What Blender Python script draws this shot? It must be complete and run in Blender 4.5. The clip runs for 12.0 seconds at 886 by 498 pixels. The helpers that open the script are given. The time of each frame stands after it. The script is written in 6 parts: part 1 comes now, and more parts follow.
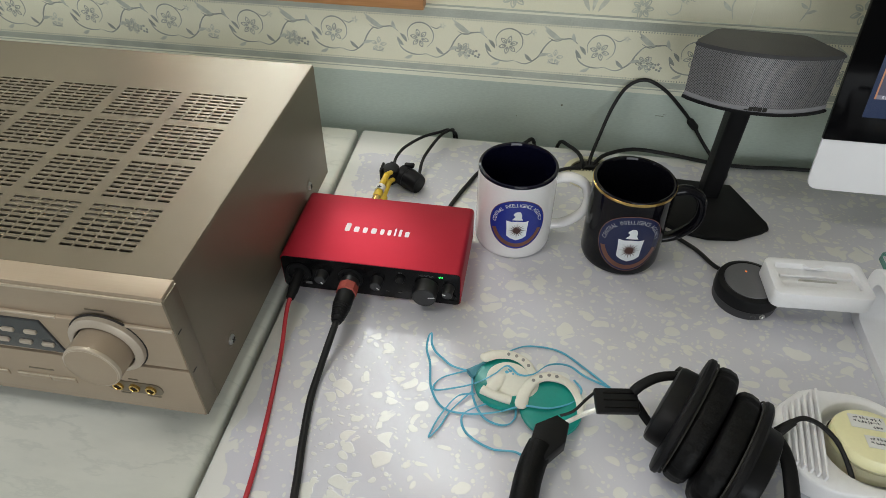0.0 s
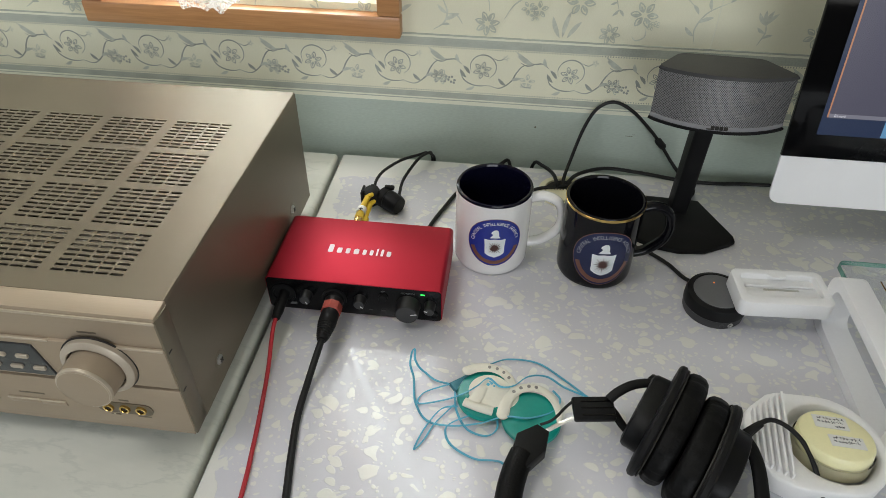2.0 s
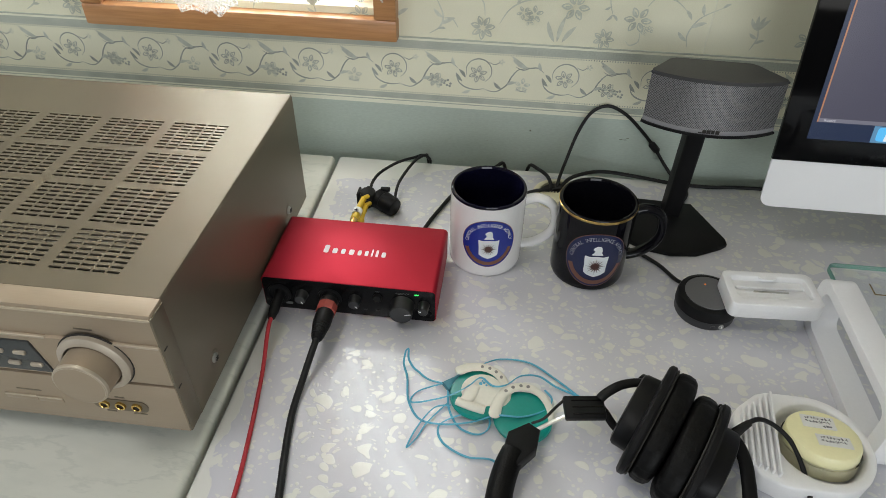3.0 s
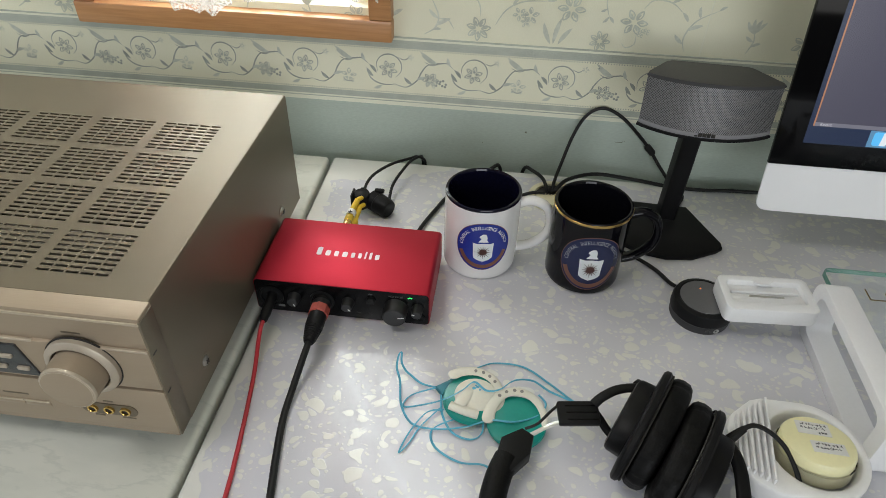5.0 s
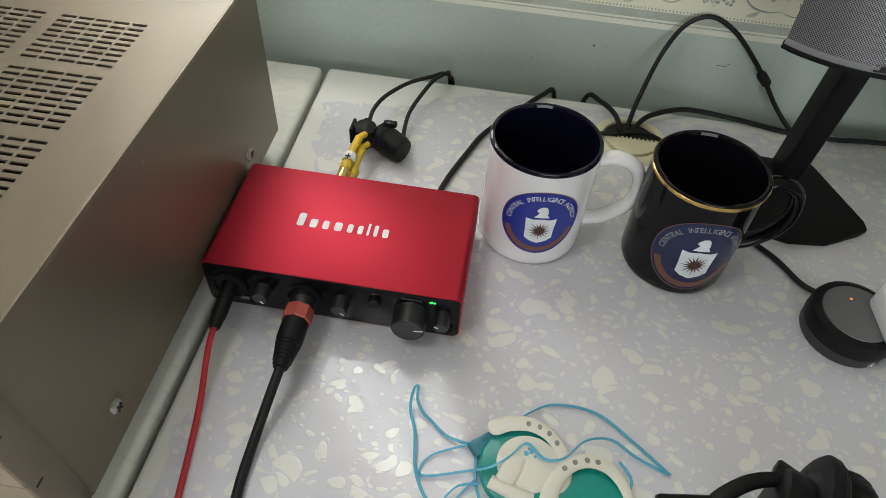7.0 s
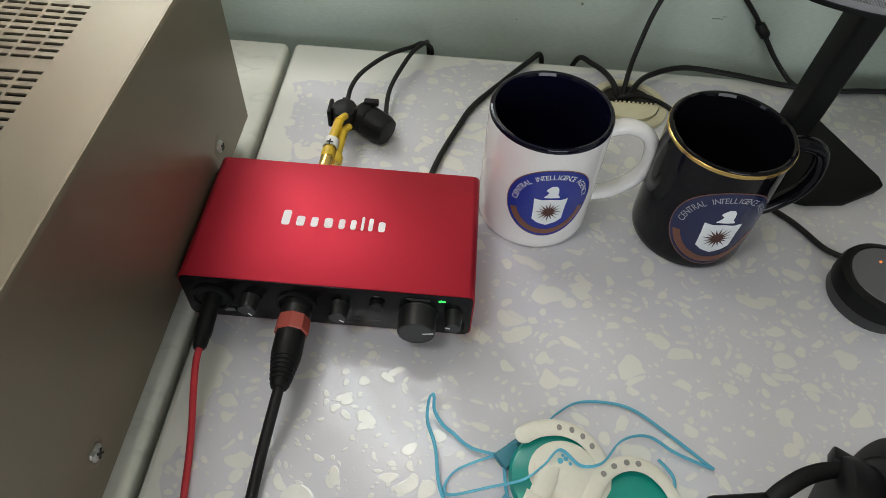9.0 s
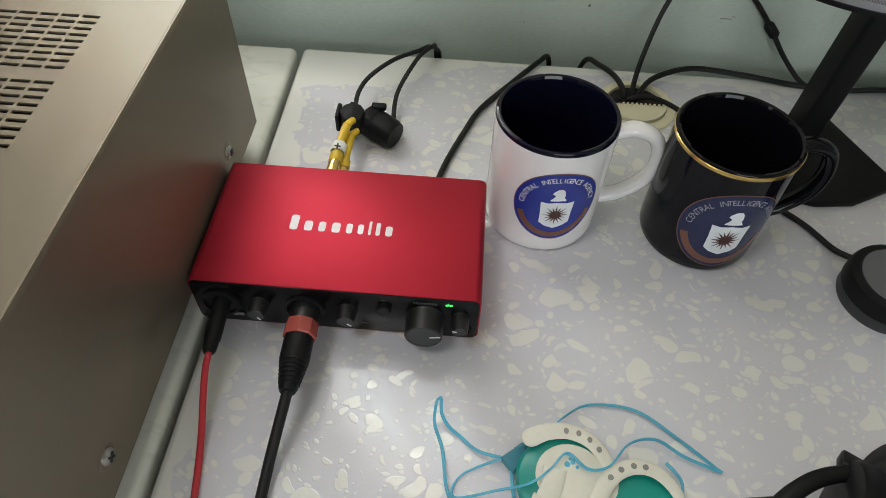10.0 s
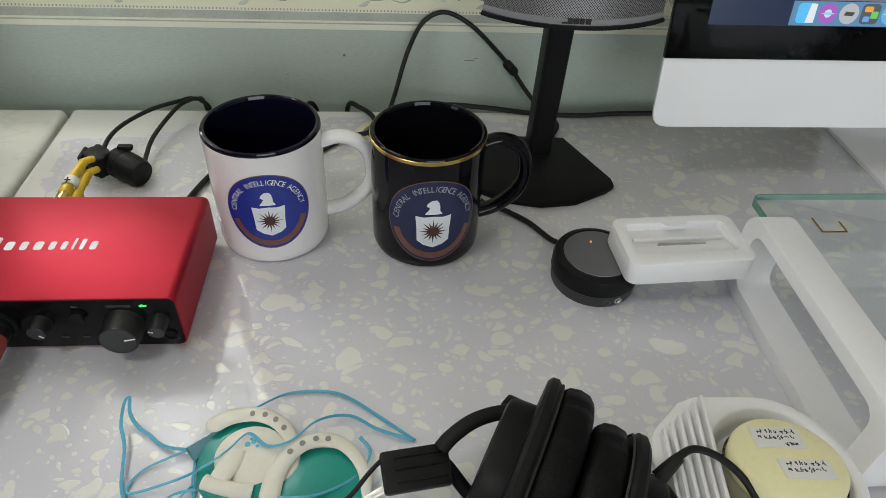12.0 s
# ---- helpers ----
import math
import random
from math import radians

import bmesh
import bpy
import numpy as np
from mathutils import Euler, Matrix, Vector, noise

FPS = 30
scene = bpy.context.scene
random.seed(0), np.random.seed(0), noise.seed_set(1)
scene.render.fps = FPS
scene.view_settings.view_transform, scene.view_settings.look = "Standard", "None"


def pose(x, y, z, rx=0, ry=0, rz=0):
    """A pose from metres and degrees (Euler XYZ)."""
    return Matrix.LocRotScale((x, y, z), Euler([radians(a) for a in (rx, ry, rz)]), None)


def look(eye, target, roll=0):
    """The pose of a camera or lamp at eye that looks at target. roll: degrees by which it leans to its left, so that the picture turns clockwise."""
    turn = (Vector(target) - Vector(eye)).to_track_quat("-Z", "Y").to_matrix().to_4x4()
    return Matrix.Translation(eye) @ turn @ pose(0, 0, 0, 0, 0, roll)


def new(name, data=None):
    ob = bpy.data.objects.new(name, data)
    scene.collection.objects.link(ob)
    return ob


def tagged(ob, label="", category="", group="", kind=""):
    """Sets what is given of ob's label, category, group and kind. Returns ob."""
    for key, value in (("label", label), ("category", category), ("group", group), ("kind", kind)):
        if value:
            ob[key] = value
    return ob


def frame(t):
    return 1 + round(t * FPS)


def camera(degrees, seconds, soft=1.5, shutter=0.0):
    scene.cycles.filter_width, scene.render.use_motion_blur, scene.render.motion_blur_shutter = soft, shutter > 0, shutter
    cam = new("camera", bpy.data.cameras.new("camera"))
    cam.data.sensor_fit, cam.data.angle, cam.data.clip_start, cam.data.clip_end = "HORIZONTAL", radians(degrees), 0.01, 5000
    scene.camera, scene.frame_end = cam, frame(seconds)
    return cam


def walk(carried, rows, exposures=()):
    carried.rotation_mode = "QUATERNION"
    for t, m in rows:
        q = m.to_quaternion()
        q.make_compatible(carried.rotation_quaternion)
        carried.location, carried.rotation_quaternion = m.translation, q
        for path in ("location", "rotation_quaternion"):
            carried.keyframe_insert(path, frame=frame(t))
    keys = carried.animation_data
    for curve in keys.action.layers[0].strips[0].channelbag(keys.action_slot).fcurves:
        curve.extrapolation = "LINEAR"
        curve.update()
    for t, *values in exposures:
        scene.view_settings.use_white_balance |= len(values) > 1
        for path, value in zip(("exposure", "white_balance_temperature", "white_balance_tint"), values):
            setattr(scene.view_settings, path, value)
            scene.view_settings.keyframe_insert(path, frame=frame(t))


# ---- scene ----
cam = camera(67.8, 12.0, soft=0.85)
PATH = [
    (0, (0.051, -0.437, 1.194), (-0.172, 1.025, -0.151), 0.4),
    (0.5, (0.044, -0.442, 1.2), (-0.159, 1.036, -0.131), 0.6),
    (1, (0.044, -0.447, 1.204), (-0.144, 1.041, -0.119), 0.7),
    (1.5, (0.048, -0.45, 1.207), (-0.13, 1.049, -0.105), 0.7),
    (2, (0.053, -0.456, 1.206), (-0.116, 1.059, -0.089), 0.7),
    (2.5, (0.055, -0.46, 1.207), (-0.107, 1.065, -0.077), 0.9),
    (3, (0.059, -0.463, 1.208), (-0.109, 1.061, -0.077), 1.0),
    (5, (0.06, -0.457, 1.207), (-0.095, 1.068, -0.078), 1.6),
    (5.5, (0.063, -0.435, 1.199), (-0.123, 1.074, -0.101), 1.7),
    (5.8, (0.08, -0.396, 1.186), (-0.184, 1.074, -0.145), 1.2),
    (6, (0.082, -0.364, 1.178), (-0.212, 1.074, -0.18), 1.6),
    (6.2, (0.085, -0.327, 1.163), (-0.238, 1.072, -0.228), 1.3),
    (6.5, (0.06, -0.295, 1.135), (-0.206, 1.074, -0.298), 2.3),
    (6.7, (0.04, -0.278, 1.119), (-0.174, 1.068, -0.345), 3.2),
    (7, (0.01, -0.258, 1.107), (-0.109, 1.05, -0.4), 4.6),
    (9, (-0.018, -0.222, 1.082), (-0.024, 1.027, -0.48), 4.4),
    (9.5, (-0.016, -0.221, 1.083), (-0.052, 1.022, -0.483), 3.2),
    (10, (-0.015, -0.221, 1.085), (-0.057, 1.026, -0.479), 2.8),
    (10.5, (-0.01, -0.227, 1.086), (0.021, 1.04, -0.461), 3.9),
    (10.8, (0.002, -0.229, 1.088), (0.087, 1.039, -0.457), 4.0),
    (11, (0.015, -0.233, 1.086), (0.151, 1.049, -0.444), 4.4),
    (11.2, (0.033, -0.236, 1.087), (0.219, 1.045, -0.437), 4.6),
    (11.5, (0.072, -0.255, 1.069), (0.287, 1.1, -0.387), 4.4),
    (12, (0.131, -0.285, 1.05), (0.287, 1.209, -0.27), 3.4),
]
walk(cam, [(t, look(eye, target, roll)) for t, eye, target, roll in PATH])

# ---- world, sun and large lights ----
DESK = 0.72
WALL_Y = 0.328
world = bpy.data.worlds.new("world")
scene.world = world
world.use_nodes = True
sky = world.node_tree.nodes.new("ShaderNodeTexSky")
sky.sky_type, sky.sun_disc = "NISHITA", False
sky.sun_elevation, sky.sun_rotation = radians(40), radians(200)
world.node_tree.links.new(sky.outputs[0], world.node_tree.nodes["Background"].inputs[0])
world.node_tree.nodes["Background"].inputs[1].default_value = 0.1


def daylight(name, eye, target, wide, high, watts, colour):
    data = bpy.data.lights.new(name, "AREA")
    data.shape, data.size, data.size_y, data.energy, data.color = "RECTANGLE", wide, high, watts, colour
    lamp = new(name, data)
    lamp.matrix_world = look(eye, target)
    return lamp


sun_data = bpy.data.lights.new("sun", "SUN")
sun_data.energy, sun_data.angle, sun_data.color = 1.0, radians(12), (1.0, 0.96, 0.9)
sun = new("sun", sun_data)
sun.matrix_world = look((0, 0, 5), (0.6, -1.6, 0))
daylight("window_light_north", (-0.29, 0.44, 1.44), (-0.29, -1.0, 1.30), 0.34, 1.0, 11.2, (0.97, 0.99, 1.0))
# added room fill from unseen west and south openings, placed to balance brightness
daylight("fill_light_west", (-1.78, -0.75, 1.45), (0.0, -0.75, 1.2), 1.5, 1.1, 5.5, (0.95, 0.98, 1.0))
daylight("fill_light_south", (0.75, -2.68, 1.5), (0.75, 0.0, 1.2), 1.7, 1.2, 27.0, (0.95, 0.98, 1.0))
# added overhead fill, set left so the amplifier's right side stays dark
ceiling_fill = bpy.data.lights.new("ceiling_fill_light", "AREA")
ceiling_fill.shape, ceiling_fill.size, ceiling_fill.energy, ceiling_fill.color = "DISK", 0.5, 6.0, (1.0, 0.98, 0.95)
new("ceiling_fill_light", ceiling_fill).matrix_world = look((-0.62, -0.45, 2.29), (-0.62, -0.45, 0.0))


# ---- materials ----
def mix_rgb(nt, a, b, fac):
    n = nt.nodes.new("ShaderNodeMix")
    n.data_type = "RGBA"
    for socket, value in ((n.inputs[0], fac), (n.inputs[6], a), (n.inputs[7], b)):
        if isinstance(value, bpy.types.NodeSocket):
            nt.links.new(value, socket)
        elif isinstance(value, tuple):
            socket.default_value = (*value, 1)
        else:
            socket.default_value = value
    return n.outputs[2]


def calc(nt, op, a, b=0.0, c=0.0):
    n = nt.nodes.new("ShaderNodeMath")
    n.operation = op
    for socket, value in zip(n.inputs, (a, b, c)):
        if isinstance(value, bpy.types.NodeSocket):
            nt.links.new(value, socket)
        else:
            socket.default_value = value
    return n.outputs[0]


def coords(nt, scale=(1, 1, 1)):
    tc, mp = nt.nodes.new("ShaderNodeTexCoord"), nt.nodes.new("ShaderNodeMapping")
    nt.links.new(tc.outputs["Object"], mp.inputs[0])
    mp.inputs[3].default_value = scale
    return mp.outputs[0]


def noise_tex(nt, vec, scale, detail=3.0, rough=0.5):
    n = nt.nodes.new("ShaderNodeTexNoise")
    n.inputs["Scale"].default_value, n.inputs["Detail"].default_value, n.inputs["Roughness"].default_value = scale, detail, rough
    nt.links.new(vec, n.inputs["Vector"])
    return n.outputs[0]


def ramp(nt, value, lo, hi):
    n = nt.nodes.new("ShaderNodeMapRange")
    n.inputs[1].default_value, n.inputs[2].default_value = lo, hi
    nt.links.new(value, n.inputs[0])
    return n.outputs[0]


def material(name, colour, rough=0.5, metal=0.0, vary=0.12, grain=400.0, patch=14.0, bump=0.0, stretch=(1, 1, 1), coat=0.0, spec=0.5, rough_vary=0.08):
    """A surface with fine grain, larger patches and fine relief."""
    m = bpy.data.materials.new(name)
    m.use_nodes = True
    nt = m.node_tree
    b = nt.nodes["Principled BSDF"]
    vec = coords(nt, stretch)
    fine, large = noise_tex(nt, vec, grain, 2.0), noise_tex(nt, vec, patch, 4.0)
    both = calc(nt, "ADD", calc(nt, "MULTIPLY", fine, 0.4), calc(nt, "MULTIPLY", large, 0.6))
    k = ramp(nt, both, 0.3, 0.7)
    dark, light = tuple(c * (1 - vary) for c in colour), tuple(min(1, c * (1 + vary)) for c in colour)
    nt.links.new(mix_rgb(nt, dark, light, k), b.inputs["Base Color"])
    nt.links.new(calc(nt, "ADD", calc(nt, "MULTIPLY", large, rough_vary), rough - rough_vary / 2), b.inputs["Roughness"])
    b.inputs["Metallic"].default_value = metal
    b.inputs["Specular IOR Level"].default_value = spec
    b.inputs["Coat Weight"].default_value = coat
    b.inputs["Coat Roughness"].default_value = 0.08
    if bump:
        bm_node = nt.nodes.new("ShaderNodeBump")
        bm_node.inputs["Strength"].default_value, bm_node.inputs["Distance"].default_value = bump, 0.0004
        nt.links.new(fine, bm_node.inputs["Height"])
        nt.links.new(bm_node.outputs[0], b.inputs["Normal"])
    return m


def glowing(name, colour, strength):
    m = bpy.data.materials.new(name)
    m.use_nodes = True
    b = m.node_tree.nodes["Principled BSDF"]
    b.inputs["Base Color"].default_value = (0.01, 0.01, 0.01, 1)
    b.inputs["Roughness"].default_value = 0.25
    b.inputs["Emission Color"].default_value = (*colour, 1)
    b.inputs["Emission Strength"].default_value = strength
    return m


def clear(name, colour, rough=0.0, ior=1.45):
    m = bpy.data.materials.new(name)
    m.use_nodes = True
    b = m.node_tree.nodes["Principled BSDF"]
    b.inputs["Base Color"].default_value = (*colour, 1)
    b.inputs["Roughness"].default_value = rough
    b.inputs["Transmission Weight"].default_value = 1.0
    b.inputs["IOR"].default_value = ior
    return m


def plate_glass(name, tint):
    """Plain flat glass: see-through with a mirror gloss."""
    m = bpy.data.materials.new(name)
    m.use_nodes = True
    nt = m.node_tree
    tr, gl, fr, mx = (nt.nodes.new("ShaderNode" + k) for k in ("BsdfTransparent", "BsdfGlossy", "LayerWeight", "MixShader"))
    tr.inputs[0].default_value = (*tint, 1)
    gl.inputs["Roughness"].default_value = 0.02
    gain = calc(nt, "ADD", calc(nt, "MULTIPLY", calc(nt, "POWER", fr.outputs["Facing"], 4.0), 0.6), 0.04)
    nt.links.new(gain, mx.inputs[0])
    nt.links.new(tr.outputs[0], mx.inputs[1])
    nt.links.new(gl.outputs[0], mx.inputs[2])
    nt.links.new(mx.outputs[0], nt.nodes["Material Output"].inputs[0])
    return m


def vinyl_desk():
    """Cream desk under a clear soft sheet that sticks in places: grey where it sticks, cream where air is trapped."""
    m = bpy.data.materials.new("desk_under_clear_sheet")
    m.use_nodes = True
    nt = m.node_tree
    b = nt.nodes["Principled BSDF"]
    vec = coords(nt)
    warp = nt.nodes.new("ShaderNodeTexNoise")
    warp.inputs["Scale"].default_value, warp.inputs["Detail"].default_value = 46.0, 0.9
    nt.links.new(vec, warp.inputs["Vector"])
    shift = nt.nodes.new("ShaderNodeVectorMath")
    shift.operation = "MULTIPLY_ADD"
    nt.links.new(warp.outputs["Color"], shift.inputs[0])
    shift.inputs[1].default_value = (0.025, 0.019, 0.0)
    nt.links.new(vec, shift.inputs[2])

    def blobs(scale, low, gain, squash):
        mp = nt.nodes.new("ShaderNodeMapping")
        mp.inputs[3].default_value = (scale * squash, scale, 0.0)
        nt.links.new(shift.outputs[0], mp.inputs[0])
        v = nt.nodes.new("ShaderNodeTexVoronoi")
        v.voronoi_dimensions = "2D"
        v.inputs["Scale"].default_value = 1.0
        v.inputs["Randomness"].default_value = 0.9
        nt.links.new(mp.outputs[0], v.inputs["Vector"])
        sep = nt.nodes.new("ShaderNodeSeparateColor")
        nt.links.new(v.outputs["Color"], sep.inputs[0])
        size = calc(nt, "MULTIPLY", calc(nt, "SUBTRACT", sep.outputs[0], low), gain)
        return calc(nt, "SUBTRACT", size, v.outputs["Distance"])

    big, mid, small = blobs(50.0, 0.66, 1.25, 0.85), blobs(92.0, 0.44, 0.84, 0.80), blobs(180.0, 0.34, 0.62, 0.85)
    air = calc(nt, "MAXIMUM", calc(nt, "MAXIMUM", ramp(nt, big, 0.0, 0.035), ramp(nt, mid, 0.0, 0.06)), calc(nt, "MULTIPLY", ramp(nt, small, 0.0, 0.1), 0.8))
    # the uneven rim of the stuck part, along the desk's left and back edges
    xyz = nt.nodes.new("ShaderNodeSeparateXYZ")
    nt.links.new(vec, xyz.inputs[0])
    rim = noise_tex(nt, vec, 22.0, 3.0)
    wob = calc(nt, "MULTIPLY", calc(nt, "SUBTRACT", rim, 0.5), 0.07)
    left = calc(nt, "ADD", calc(nt, "ADD", xyz.outputs[0], 0.155), wob)
    slope = calc(nt, "MULTIPLY", calc(nt, "MAXIMUM", calc(nt, "SUBTRACT", -0.02, xyz.outputs[0]), 0.0), 0.35)
    back = calc(nt, "SUBTRACT", calc(nt, "ADD", calc(nt, "SUBTRACT", 0.282, xyz.outputs[1]), wob), slope)
    stuck = ramp(nt, calc(nt, "MINIMUM", left, back), 0.0, 0.0012)
    grey = calc(nt, "MULTIPLY", stuck, calc(nt, "SUBTRACT", 1.0, air))
    cloud = noise_tex(nt, vec, 9.0, 4.0)
    cream = mix_rgb(nt, (0.74, 0.74, 0.695), (0.79, 0.79, 0.75), cloud)
    pale = mix_rgb(nt, (0.585, 0.585, 0.628), (0.655, 0.655, 0.698), cloud)
    nt.links.new(mix_rgb(nt, cream, pale, grey), b.inputs["Base Color"])
    nt.links.new(calc(nt, "ADD", 0.02, calc(nt, "MULTIPLY", cloud, 0.04)), b.inputs["Roughness"])
    loose = calc(nt, "SUBTRACT", 1.0, grey)
    nt.links.new(calc(nt, "MULTIPLY_ADD", loose, 0.5, 0.5), b.inputs["Specular IOR Level"])
    bump = nt.nodes.new("ShaderNodeBump")
    bump.inputs["Strength"].default_value, bump.inputs["Distance"].default_value = 0.20, 0.0008
    soft = calc(nt, "ADD", calc(nt, "MULTIPLY", grey, -0.45), calc(nt, "MULTIPLY", noise_tex(nt, vec, 26.0, 2.0), 0.5))
    ripple = calc(nt, "MULTIPLY", loose, calc(nt, "MULTIPLY", noise_tex(nt, vec, 150.0, 2.0), 0.7))
    nt.links.new(calc(nt, "ADD", soft, ripple), bump.inputs["Height"])
    nt.links.new(bump.outputs[0], b.inputs["Normal"])
    return m


def marbled(name, ca, cb, rough):
    m = material(name, ca, rough, vary=0.04, patch=4.0, coat=0.3)
    nt = m.node_tree
    b = nt.nodes["Principled BSDF"]
    vec = coords(nt, (1.0, 3.0, 1.0))
    vein = calc(nt, "ABSOLUTE", calc(nt, "SUBTRACT", noise_tex(nt, vec, 7.0, 7.0, 0.62), 0.5))
    thin = calc(nt, "SUBTRACT", 1.0, ramp(nt, vein, 0.0, 0.03))
    wide = ramp(nt, noise_tex(nt, vec, 9.0, 8.0, 0.65), 0.45, 0.65)
    streak = calc(nt, "MAXIMUM", calc(nt, "MULTIPLY", wide, 0.55), calc(nt, "MULTIPLY", thin, 0.8))
    nt.links.new(mix_rgb(nt, ca, cb, streak), b.inputs["Base Color"])
    return m


def wood(name, ca, cb):
    m = material(name, ca, 0.38, coat=0.25)
    nt = m.node_tree
    b = nt.nodes["Principled BSDF"]
    vec = coords(nt, (1.0, 22.0, 22.0))
    nt.links.new(mix_rgb(nt, ca, cb, ramp(nt, noise_tex(nt, vec, 14.0, 6.0, 0.6), 0.35, 0.7)), b.inputs["Base Color"])
    return m


def perforated(name, ca, cb):
    """Metal grille: a close lattice of round holes, far too small to build."""
    m = material(name, ca, 0.45, metal=0.6, vary=0.05)
    nt = m.node_tree
    b = nt.nodes["Principled BSDF"]
    uv = nt.nodes.new("ShaderNodeUVMap")
    v = nt.nodes.new("ShaderNodeTexVoronoi")
    v.voronoi_dimensions = "2D"
    v.inputs["Scale"].default_value, v.inputs["Randomness"].default_value = 1.0, 0.0
    nt.links.new(uv.outputs[0], v.inputs["Vector"])
    hole = ramp(nt, v.outputs["Distance"], 0.3, 0.42)
    nt.links.new(mix_rgb(nt, cb, ca, hole), b.inputs["Base Color"])
    bump = nt.nodes.new("ShaderNodeBump")
    bump.inputs["Strength"].default_value, bump.inputs["Distance"].default_value = 0.6, 0.0005
    nt.links.new(hole, bump.inputs["Height"])
    nt.links.new(bump.outputs[0], b.inputs["Normal"])
    return m


def lace(name):
    m = bpy.data.materials.new(name)
    m.use_nodes = True
    nt = m.node_tree
    b = nt.nodes["Principled BSDF"]
    b.inputs["Base Color"].default_value = (0.85, 0.85, 0.83, 1)
    b.inputs["Roughness"].default_value = 0.9
    tl, add, tr, cut = (nt.nodes.new("ShaderNode" + k) for k in ("BsdfTranslucent", "MixShader", "BsdfTransparent", "MixShader"))
    tl.inputs[0].default_value = (0.8, 0.8, 0.78, 1)
    add.inputs[0].default_value = 0.55
    nt.links.new(b.outputs[0], add.inputs[1])
    nt.links.new(tl.outputs[0], add.inputs[2])
    mesh_holes = ramp(nt, noise_tex(nt, coords(nt), 520.0, 1.0), 0.46, 0.54)
    nt.links.new(mesh_holes, cut.inputs[0])
    nt.links.new(tr.outputs[0], cut.inputs[1])
    nt.links.new(add.outputs[0], cut.inputs[2])
    nt.links.new(cut.outputs[0], nt.nodes["Material Output"].inputs[0])
    return m


M_DESK = vinyl_desk()
M_CABINET = marbled("cream_marbled_laminate", (0.70, 0.71, 0.64), (0.60, 0.62, 0.56), 0.22)
M_PAPER = material("cream_wallpaper", (0.80, 0.785, 0.61), 0.8, vary=0.06, grain=900, patch=6, bump=0.5)
M_DADO = material("grey_green_embossed_wallpaper", (0.485, 0.56, 0.49), 0.7, vary=0.12, grain=420, patch=5, bump=0.9, stretch=(0.4, 1, 1.6))
M_BAND = material("grey_green_print_band", (0.45, 0.48, 0.405), 0.8, vary=0.2, grain=500, patch=30, bump=0.4)
M_STRIPE = material("pale_print_stripe", (0.78, 0.78, 0.64), 0.75, vary=0.06, grain=700)
M_INK = material("grey_green_print_ink", (0.34, 0.365, 0.315), 0.85, vary=0.3, grain=260, patch=60)
M_INK_PALE = material("pale_grey_green_print_ink", (0.54, 0.565, 0.475), 0.85, vary=0.2, grain=260, patch=60)
M_INK_FAINT = material("faint_grey_green_print_ink", (0.60, 0.62, 0.515), 0.85, vary=0.2, grain=260, patch=60)
# unseen walls: albedo lowered to dim bounce light and reflections
M_PLASTER_DIM = material("dimmed_bounce_plaster", (0.31, 0.30, 0.27), 0.85, vary=0.05, grain=200, patch=3, bump=0.4)
M_CEILING = material("white_ceiling_board", (0.74, 0.74, 0.7), 0.9, vary=0.05, grain=150, patch=3, bump=0.4)
M_FLOOR = wood("brown_floor_boards", (0.22, 0.14, 0.08), (0.30, 0.19, 0.11))
M_WOOD = wood("orange_brown_window_wood", (0.44, 0.21, 0.085), (0.56, 0.29, 0.12))
M_CHAMPAGNE = material("champagne_painted_metal", (0.205, 0.174, 0.128), 0.38, metal=0.55, spec=0.35, vary=0.05, grain=1500, patch=8, bump=0.12)
M_CHAMP_FRONT = material("champagne_brushed_aluminium", (0.385, 0.31, 0.228), 0.44, metal=0.3, vary=0.05, grain=900, patch=8, stretch=(0.05, 1, 3), bump=0.1, spec=0.35)
M_RING = material("satin_champagne_metal", (0.46, 0.40, 0.32), 0.42, metal=0.3, vary=0.04)
# paler champagne that paints the light caught along edges and ledges
M_CHAMP_GLINT = material("champagne_edge_highlight", (0.52, 0.45, 0.35), 0.36, metal=0.4, vary=0.04)
M_DARK_IN = material("dark_inside", (0.02, 0.018, 0.015), 0.7, vary=0.3)
M_DISPLAY = material("dark_smoked_display", (0.035, 0.04, 0.045), 0.15, vary=0.1, coat=0.5)
M_SILVER = material("silver_button_metal", (0.62, 0.60, 0.55), 0.32, metal=0.8, vary=0.06)
M_STEEL = material("zinc_screw_steel", (0.55, 0.55, 0.52), 0.3, metal=1.0, vary=0.15)
M_GOLD = material("gold_plate", (0.75, 0.52, 0.18), 0.22, metal=1.0, vary=0.12)
M_RED = material("red_anodised_aluminium", (0.40, 0.016, 0.034), 0.46, metal=0.75, vary=0.05, grain=2200, patch=7, bump=0.08)
M_RED_CABLE = material("red_cable_rubber", (0.42, 0.02, 0.03), 0.45, vary=0.1)
M_RED_RING = material("brick_red_plastic_ring", (0.33, 0.06, 0.045), 0.5, vary=0.1)
M_BLACK = material("black_plastic", (0.008, 0.008, 0.0085), 0.42, vary=0.2, grain=900, patch=20, bump=0.1, spec=0.17)
M_BLACK_MATT = material("black_matt_metal", (0.008, 0.008, 0.0085), 0.5, vary=0.2, grain=1400, bump=0.2, spec=0.17)
M_BLACK_GLOSS = material("black_glossy_panel", (0.003, 0.003, 0.0035), 0.26, vary=0.2, spec=0.2)
M_RUBBER = material("black_cable_rubber", (0.010, 0.010, 0.010), 0.5, vary=0.2, grain=700, bump=0.2, spec=0.3)
